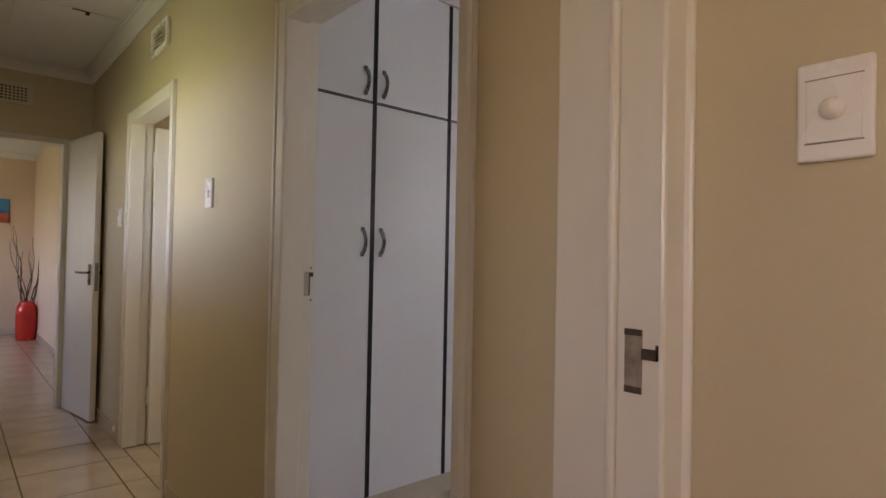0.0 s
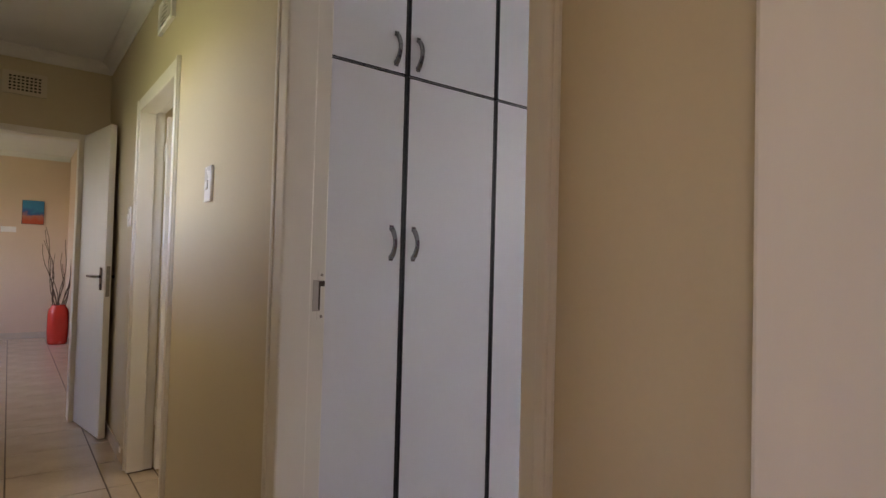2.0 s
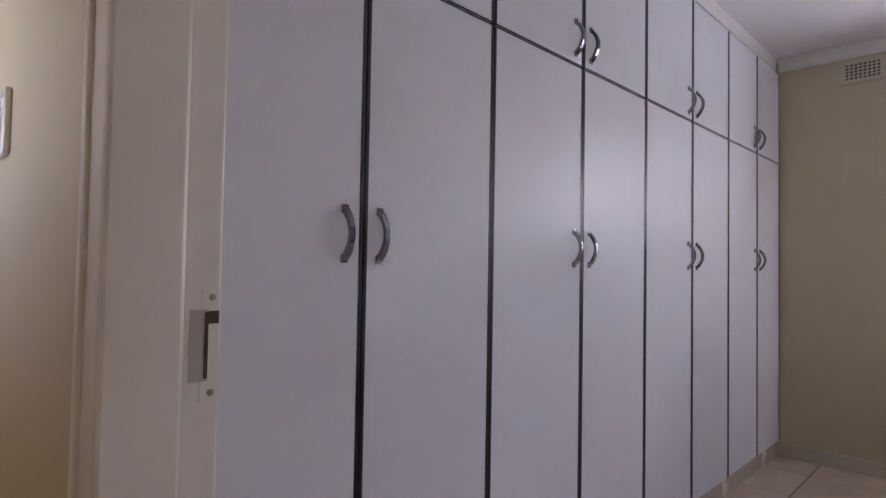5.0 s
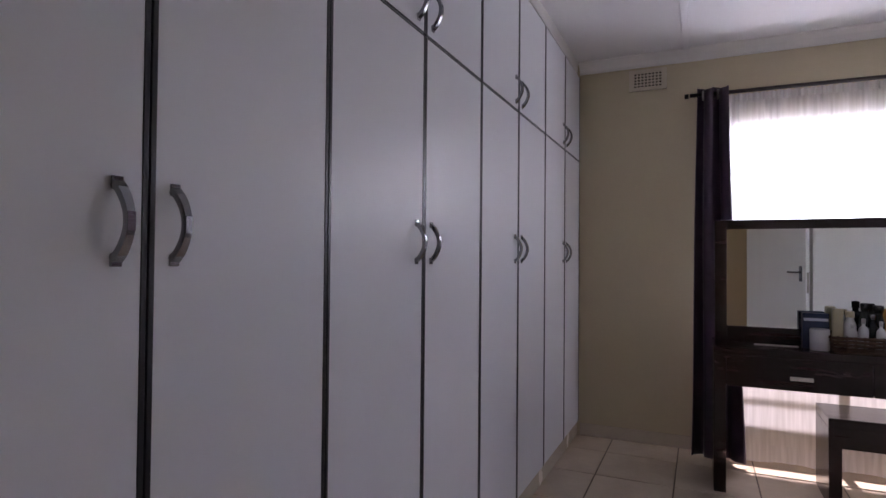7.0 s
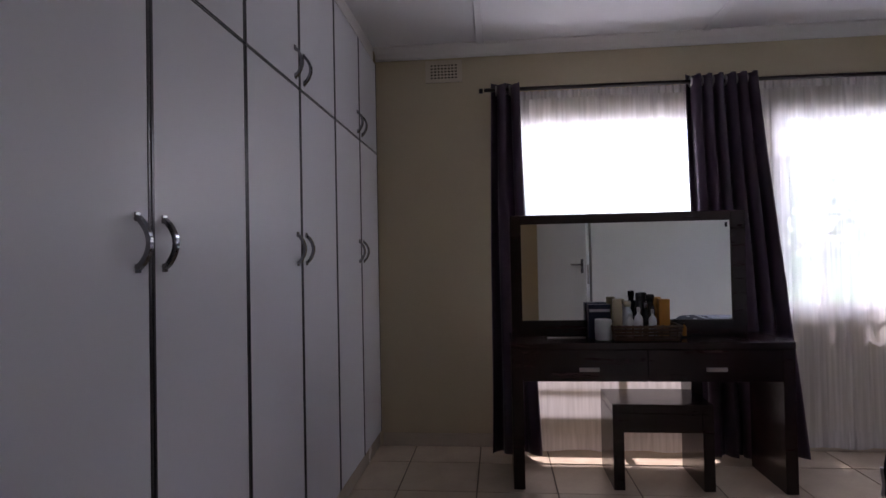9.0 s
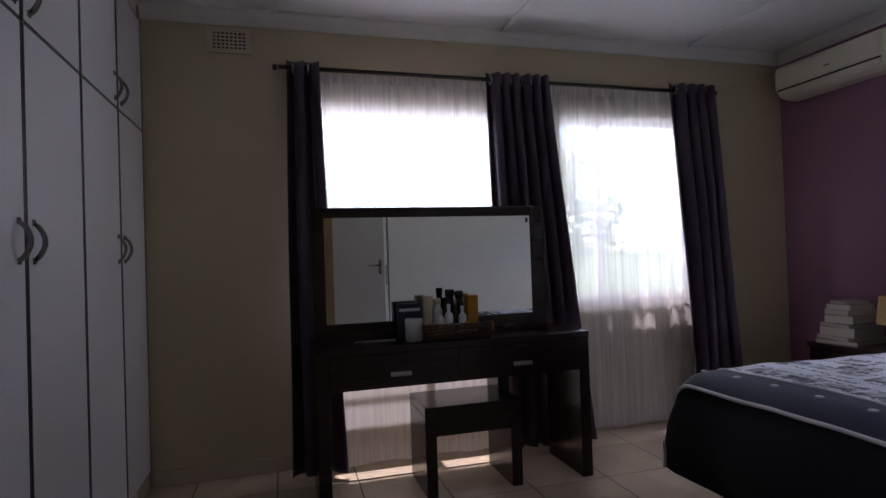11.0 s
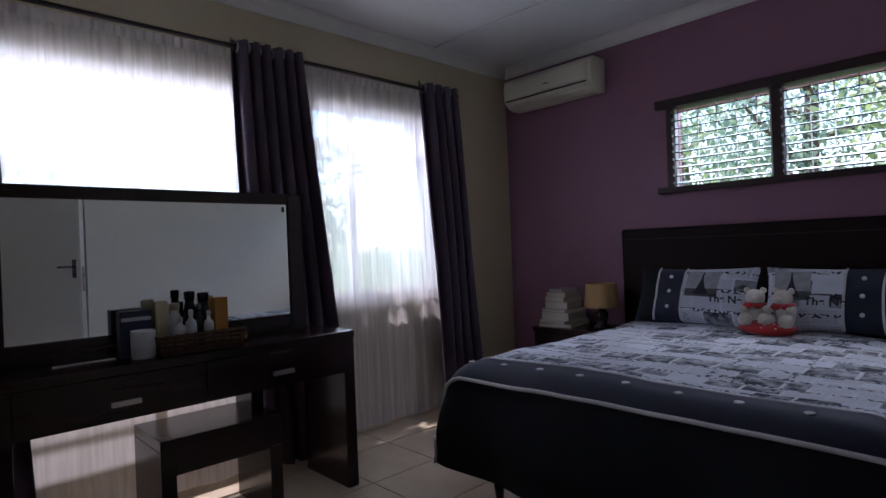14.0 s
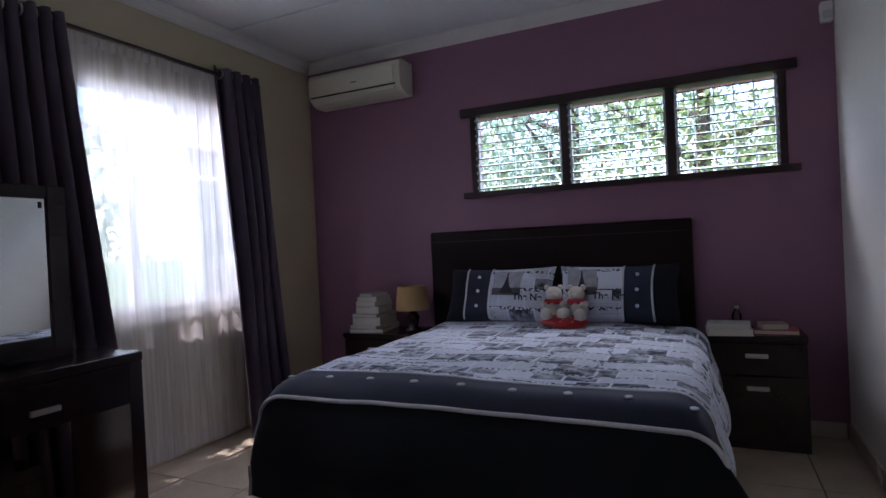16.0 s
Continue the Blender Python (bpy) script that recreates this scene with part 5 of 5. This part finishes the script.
    tmp = bpy.data.objects.new("type", cu)
    me = bpy.data.meshes.new_from_object(tmp)
    bpy.data.objects.remove(tmp)
    base = BASE[p]
    for v in me.vertices:
        u = (0.56 if not mirrored else 0.20) - v.co.x / w
        v.co = place(min(0.985, max(0.015, u)), 0.34 + v.co.y / h, 1) + Vector((0, 0.010, 0.003)) - base
    me.materials.clear()
    me.materials.append(M["ink"])
    ob = new("printed_word", me)
    ob.parent = p
    return p


pillow(2.10, 2.80, 24, "newspaper-print pillow with navy border leaning on the headboard", True)
pillow(1.40, 2.075, 24, "newspaper-print pillow with navy border and three buttons", False)

# two plush bears sharing a red cushion
cu_bm = bmesh.new()
blob(cu_bm, (2.003, -3.835, 0.687), (0.136, 0.085, 0.042), 3)
for v in cu_bm.verts:
    dip = max(0.0, 1 - abs(v.co.x - 2.005) / 0.05)
    v.co.y += 0.03 * dip * (1 if v.co.y < -3.835 else 0)
    v.co.z += 0.010 * noise.noise(v.co * 16) - 0.008 * dip
    v.co.z = max(v.co.z, 0.655)
cushion = thing("heart_cushion", (2.003, -3.835, 0.655), "shiny red heart-shaped cushion with white dots on the bed", "cushion")
rnd = random.Random(21)
tops = [v.co.copy() for v in cu_bm.verts if v.co.z > 0.69 and v.co.y > -3.84]
part("cover", cu_bm, M["red_cloth"], cushion)
for spot in rnd.sample(tops, min(14, len(tops))):
    bm = bmesh.new()
    blob(bm, spot, (0.0055, 0.0055, 0.003), 1)
    part("dot", bm, M["piping"], cushion, "white printed dot")


def plush_bear(x, turn, label):
    bm = bmesh.new()
    blob(bm, (0, 0, 0.070), (0.056, 0.050, 0.066), 3)
    blob(bm, (0, 0.014, 0.158), (0.050, 0.047, 0.045), 3)
    blob(bm, (0, 0.056, 0.150), (0.025, 0.020, 0.019), 2)
    for s in (-1, 1):
        blob(bm, (s * 0.040, 0.0, 0.196), (0.018, 0.012, 0.018), 2)
        blob(bm, (s * 0.056, 0.040, 0.098), (0.022, 0.042, 0.021), 2)
        blob(bm, (s * 0.048, 0.078, 0.040), (0.036, 0.046, 0.038), 3)
    blob(bm, (0, 0.074, 0.157), (0.006, 0.005, 0.005), 1)
    for v in bm.verts:
        v.co += v.co.normalized() * 0.0045 * noise.noise(v.co * 70)
    bm.transform(Matrix.Translation((x, -3.885, 0.692)) @ Matrix.Rotation(radians(turn), 4, "Z") @ Matrix.Scale(0.93, 4))
    return solid("plush_bear", bm, M["plush"], label, "plush toy", group="pair of plush bears", place=(x, -3.885, 0.692))


plush_bear(2.066, 12, "cream plush bear sitting on a red cushion")
plush_bear(1.934, -12, "cream plush bear leaning on its twin")
for x in (2.066, 1.934):
    bm = bmesh.new()
    tube([(x + 0.044 * math.cos(k * math.tau / 16), -3.877 + 0.044 * math.sin(k * math.tau / 16), 0.803) for k in range(17)], 0.011, 8, bm, caps=False)
    for s in (-1, 1):
        blob(bm, (x + s * 0.024, -3.826, 0.799), (0.024, 0.009, 0.016), 2)
    solid("ribbon", bm, M["red_cloth"], "red ribbon bow tied round a plush bear's neck", "ribbon", place=(x, -3.875, 0.80))


# ---- bedside tables ----
def nightstand(x0, x1, y0, top, label):
    n = thing("nightstand", ((x0 + x1) / 2, (y0 + PURPLE_Y) / 2, 0), label, "nightstand", "pair of nightstands")
    yb = PURPLE_Y + 0.014
    part("top", boxes((x0, x1, yb, y0, top - 0.03, top), bevel=0.003), M["espresso"], n)
    part("body", boxes((x0 + 0.004, x1 - 0.004, yb, y0 - 0.02, 0.0, top - 0.0305)), M["espresso"], n)
    h = 0.17
    for k in range(2):
        z0 = top - 0.04 - (2 - k) * h
        d = part("drawer", boxes((x0 + 0.015, x1 - 0.015, y0 - 0.0195, y0 - 0.002, z0 + 0.004, z0 + h - 0.004), bevel=0.002), M["espresso"], n)
        c = (x0 + x1) / 2
        part("handle", boxes((c - 0.052, c + 0.052, y0 - 0.002, y0 + 0.014, z0 + h * 0.55, z0 + h * 0.55 + 0.022), bevel=0.003), M["brushed"], d, "flat brushed metal handle")
    return n


nightstand(0.82, 1.285, -4.02, 0.60, "espresso wood nightstand with two drawers, books on top")
nightstand(3.08, 3.60, -3.97, 0.565, "espresso wood nightstand with a lamp and piled books")


def book(x, y, z, w, d, h, turn, cover, label="closed book lying on the nightstand"):
    b = thing("book", (x, y, z), label, "book", "books on the nightstands")
    m = Matrix.Translation((x, y, z)) @ Matrix.Rotation(radians(turn), 4, "Z")
    bm = boxes((-w / 2, w / 2, -d / 2, d / 2, 0.002, h - 0.002)); bm.transform(m)
    part("page_block", bm, M["paper"], b)
    bm = boxes((-w / 2 - 0.003, w / 2 + 0.003, -d / 2 - 0.003, d / 2 + 0.003, 0, 0.002), (-w / 2 - 0.003, w / 2 + 0.003, -d / 2 - 0.003, d / 2 + 0.003, h - 0.002, h), (-w / 2 - 0.003, w / 2 + 0.003, -d / 2 - 0.003, -d / 2, 0.002, h - 0.002)); bm.transform(m)
    part("cover", bm, cover, b)
    return b


covers = [mat("book_cover_" + n, c, 0.4, vary=0.1) for n, c in (("white", (0.55, 0.54, 0.52)), ("blue", (0.06, 0.08, 0.14)), ("red", (0.30, 0.03, 0.03)), ("tan", (0.36, 0.25, 0.14)), ("grey", (0.30, 0.30, 0.31)))]
z = 0.566
for k, (w, d, h, turn, c) in enumerate(((0.23, 0.30, 0.022, 8, 3), (0.21, 0.27, 0.018, -6, 0), (0.20, 0.25, 0.05, 4, 0), (0.19, 0.24, 0.02, -4, 4), (0.16, 0.22, 0.045, 6, 3), (0.15, 0.21, 0.03, -3, 0), (0.14, 0.20, 0.028, 3, 0), (0.11, 0.16, 0.02, -12, 4))):
    book(3.445, -4.15, z, w * 1.08, d, h * 1.12, turn, covers[c], "closed book in a tall uneven pile")
    z += h * 1.12 + 0.0006
z = 0.601
for w, d, h, turn, c in ((0.21, 0.15, 0.034, 4, 0), (0.20, 0.14, 0.028, -3, 0)):
    book(1.175, -4.06, z, w, d, h, turn, covers[c], "thick pale book on the nightstand")
    z += h + 0.0006
book(0.95, -4.13, 0.601, 0.20, 0.14, 0.022, -4, covers[2], "red-covered book on the nightstand")
book(0.965, -4.13, 0.6238, 0.12, 0.10, 0.03, 10, covers[3], "small tan book on the nightstand")
wb = thing("water_bottle", (1.13, -4.20, 0.601), "small clear plastic bottle with a pale cap", "bottle")
part("body", lathe([(0.022, 0), (0.025, 0.008), (0.025, 0.085), (0.010, 0.11), (0.010, 0.118)], (1.13, -4.20, 0.601), 20), M["glass"], wb)
part("cap", lathe([(0.012, 0.118), (0.012, 0.134)], (1.13, -4.20, 0.601), 16), M["white_plastic"], wb)
lamp = thing("table_lamp", (3.12, -4.13, 0.566), "small unlit table lamp with an ochre cloth shade", "lamp")
part("base", lathe([(0.055, 0), (0.058, 0.012), (0.03, 0.03), (0.04, 0.07), (0.045, 0.10), (0.02, 0.14), (0.012, 0.165)], (3.12, -4.13, 0.566), 24), M["espresso"], lamp)
part("stem", tube([(3.12, -4.13, 0.73), (3.12, -4.13, 0.80)], 0.006, 10), M["brushed"], lamp)
bm = bmesh.new()
sides = 36
for r0, r1 in ((0.118, 0.100), (0.115, 0.097)):
    lo = [bm.verts.new((3.12 + r0 * math.cos(k * math.tau / sides), -4.13 + r0 * math.sin(k * math.tau / sides), 0.715)) for k in range(sides)]
    hi = [bm.verts.new((3.12 + r1 * math.cos(k * math.tau / sides), -4.13 + r1 * math.sin(k * math.tau / sides), 0.876)) for k in range(sides)]
    for k in range(sides):
        bm.faces.new((lo[k], lo[(k + 1) % sides], hi[(k + 1) % sides], hi[k])).smooth = True
part("shade", bm, M["shade"], lamp, "ochre cloth drum shade")
part("shade_ring", boxes((3.022, 3.218, -4.133, -4.127, 0.80, 0.803), (3.117, 3.123, -4.228, -4.032, 0.8035, 0.8065)), M["brushed"], lamp)

# ---- far room: vase, twigs and picture ----
vase = thing("floor_vase", (-0.012, 7.35, 0), "tall glossy red floor vase holding bare twigs", "vase")
part("body", lathe([(0.100, 0), (0.112, 0.02), (0.121, 0.14), (0.121, 0.40), (0.110, 0.46), (0.084, 0.50), (0.084, 0.52), (0.070, 0.52), (0.070, 0.42)], (-0.012, 7.35, 0), 36), M["red"], vase)
rnd = random.Random(11)
for k in range(13):
    a = rnd.uniform(0, math.tau)
    lean = rnd.uniform(0.06, 0.34)
    h = rnd.uniform(0.75, 1.3)
    pts, r = [], []
    for i in range(9):
        f = i / 8
        sp = 0.04 + lean * f ** 1.3
        pts.append((-0.012 + math.cos(a) * sp * 0.75 + 0.025 * math.sin(9 * f + k), 7.35 + math.sin(a) * sp * 0.35 + 0.02 * math.cos(8 * f + k), 0.30 + h * f))
        r.append(0.0075 * (1 - 0.65 * f))
    part("twig", tube(pts, r, 6), M["twig"], vase, "bare brown twig")
pic = thing("picture", (-0.313, 8.1, 1.78), "small unframed blue and red abstract canvas", "picture")
part("canvas", boxes((-0.437, -0.19, 8.075, 8.0995, 1.617, 1.945), bevel=0.002), M["canvas"], pic)
part("edge", boxes((-0.442, -0.185, 8.088, 8.0992, 1.612, 1.95)), M["ink"], pic)
switch = thing("socket_plate", (-0.583, 8.1, 1.53), "white wall plate under the picture", "switch")
part("plate", boxes((-0.67, -0.497, 8.088, 8.0995, 1.49, 1.567), bevel=0.003), M["plastic"], switch)
part("rocker", boxes((-0.61, -0.56, 8.084, 8.0885, 1.508, 1.55), bevel=0.002), M["plastic"], switch)


# ---- trees outside ----
def tree(name, x, y, height, crown_r, leaves, material, label, seed, low=0.35, leaf=0.09):
    rng = np.random.default_rng(seed)
    rnd = random.Random(seed)
    t = thing(name, (x, y, -0.3), label, "tree", "garden trees")
    bm = bmesh.new()
    tube([(x + 0.10 * math.sin(2.2 * k / 6 + seed), y + 0.08 * math.cos(1.7 * k / 6 + seed), -0.3 + height * 0.75 * k / 6) for k in range(7)], [0.16 - 0.018 * k for k in range(7)], 10, bm)
    tips = []
    for k in range(9):
        z = -0.3 + height * (low + 0.06 * k)
        a = k * 2.4 + seed
        end = (x + math.cos(a) * crown_r * rnd.uniform(0.5, 0.9), y + math.sin(a) * crown_r * rnd.uniform(0.5, 0.9), z + height * rnd.uniform(0.02, 0.2))
        mid = ((x + end[0]) / 2 + 0.1, (y + end[1]) / 2, (z + end[2]) / 2 + 0.12)
        tube([(x, y, z), mid, end], [0.06, 0.04, 0.012], 7, bm)
        tips += [mid, end]
    part("trunk", bm, M["bark"], t)
    centres = [np.array(c) for c in tips]
    for _ in range(26):
        v = rng.normal(size=3)
        v /= np.linalg.norm(v)
        centres.append(np.array((x, y, -0.3 + height * (low + 0.34))) + v * np.array((crown_r, crown_r, height * 0.36)) * rng.uniform(0.35, 1.0))
    centres = np.array(centres)
    pick = centres[rng.integers(0, len(centres), leaves)]
    pos = pick + rng.normal(size=(leaves, 3)) * crown_r * 0.17
    d = rng.normal(size=(leaves, 3)); d /= np.linalg.norm(d, axis=1)[:, None]
    e = np.cross(d, rng.normal(size=(leaves, 3))); e /= np.linalg.norm(e, axis=1)[:, None]
    s = rng.uniform(0.6, 1.3, (leaves, 1)) * leaf
    verts = np.concatenate([pos - d * s, pos + e * s * 0.42, pos + d * s, pos - e * s * 0.42]).reshape(4, leaves, 3).transpose(1, 0, 2).reshape(-1, 3)
    verts[:, 2] = np.maximum(verts[:, 2], -0.25)
    me = bpy.data.meshes.new("crown")
    me.from_pydata((verts - np.array((x, y, -0.3))).tolist(), [], np.arange(leaves * 4).reshape(-1, 4).tolist())
    me.materials.append(material)
    ob = new("crown", me)
    ob.parent = t
    tagged(ob, kind="stuff")
    return t


tree("tree", 1.2, -8.4, 5.2, 1.7, 6500, M["leaf"], "leafy green garden tree behind the house", 1, 0.12, 0.05)
tree("tree", 3.0, -8.9, 5.6, 1.8, 6500, M["leaf_dark"], "dense dark green garden tree", 2, 0.10, 0.05)
tree("tree", -0.6, -8.8, 5.4, 1.8, 6500, M["leaf_dark"], "dense dark green garden tree", 3, 0.10, 0.05)
tree("tree", 4.9, -9.6, 4.6, 1.6, 7000, M["leaf"], "light green garden tree", 4, 0.10, 0.055)
tree("tree", -2.6, -9.6, 5.0, 1.8, 7000, M["leaf"], "light green garden tree", 5, 0.10, 0.055)
# added tree: its crown, out of view, blocks direct sun at window 2
tree("tree", 6.3, -3.5, 7.4, 1.7, 9000, M["leaf"], "tall green garden tree added to keep sun off the second window", 8, 0.52, 0.10)
tree("tree", 10.5, -5.6, 4.6, 1.5, 3000, M["leaf"], "green garden tree beyond the windows", 6, 0.2, 0.10)
tree("tree", 12.5, -1.0, 5.0, 1.7, 3000, M["leaf_dark"], "green garden tree beyond the windows", 7, 0.2, 0.10)

# ---- floor tiles, laid last ----
TILE, GAP = 0.42, 0.007
TILE_MESH = {}


def lay(x0, x1, y0, y1, gx, gy, angle=0.0):
    i0, i1 = math.floor((x0 - gx) / TILE), math.ceil((x1 - gx) / TILE)
    j0, j1 = math.floor((y0 - gy) / TILE), math.ceil((y1 - gy) / TILE)
    for i in range(i0, i1):
        for j in range(j0, j1):
            a, b = max(x0, gx + i * TILE) , min(x1, gx + (i + 1) * TILE)
            c, d = max(y0, gy + j * TILE), min(y1, gy + (j + 1) * TILE)
            if b - a < 0.02 or d - c < 0.02:
                continue
            key = (round(b - a, 3), round(d - c, 3))
            if key not in TILE_MESH:
                w, h = key
                TILE_MESH[key] = mesh_of(boxes((-w / 2 + GAP / 2, w / 2 - GAP / 2, -h / 2 + GAP / 2, h / 2 - GAP / 2, -0.009, 0.0), bevel=0.0015), "tile", M["tile"])
            ob = new("tile", TILE_MESH[key])
            ob.parent = floor
            ob.matrix_basis = Matrix.Translation(((a + b) / 2, (c + d) / 2, 0.0))


lay(0.13, WIN_X - 0.001, PURPLE_Y + 0.001, 0.10, 3.363, -0.232)
lay(-1.02, 0.0, -1.79, 3.05, -0.12, 1.985)
lay(-3.08, 0.0, -5.3, -1.79, -0.12, 1.985)
lay(-1.3, 0.11, 3.05, 8.5, -0.12, 1.985)
lay(0.0, 0.13, 0.905, 1.725, -0.12, 1.985)
lay(0.13, 1.6, 0.75, 3.0, 3.363, 1.985)
lay(0.0, 0.13, -1.24, -0.42, -0.12, 1.985)
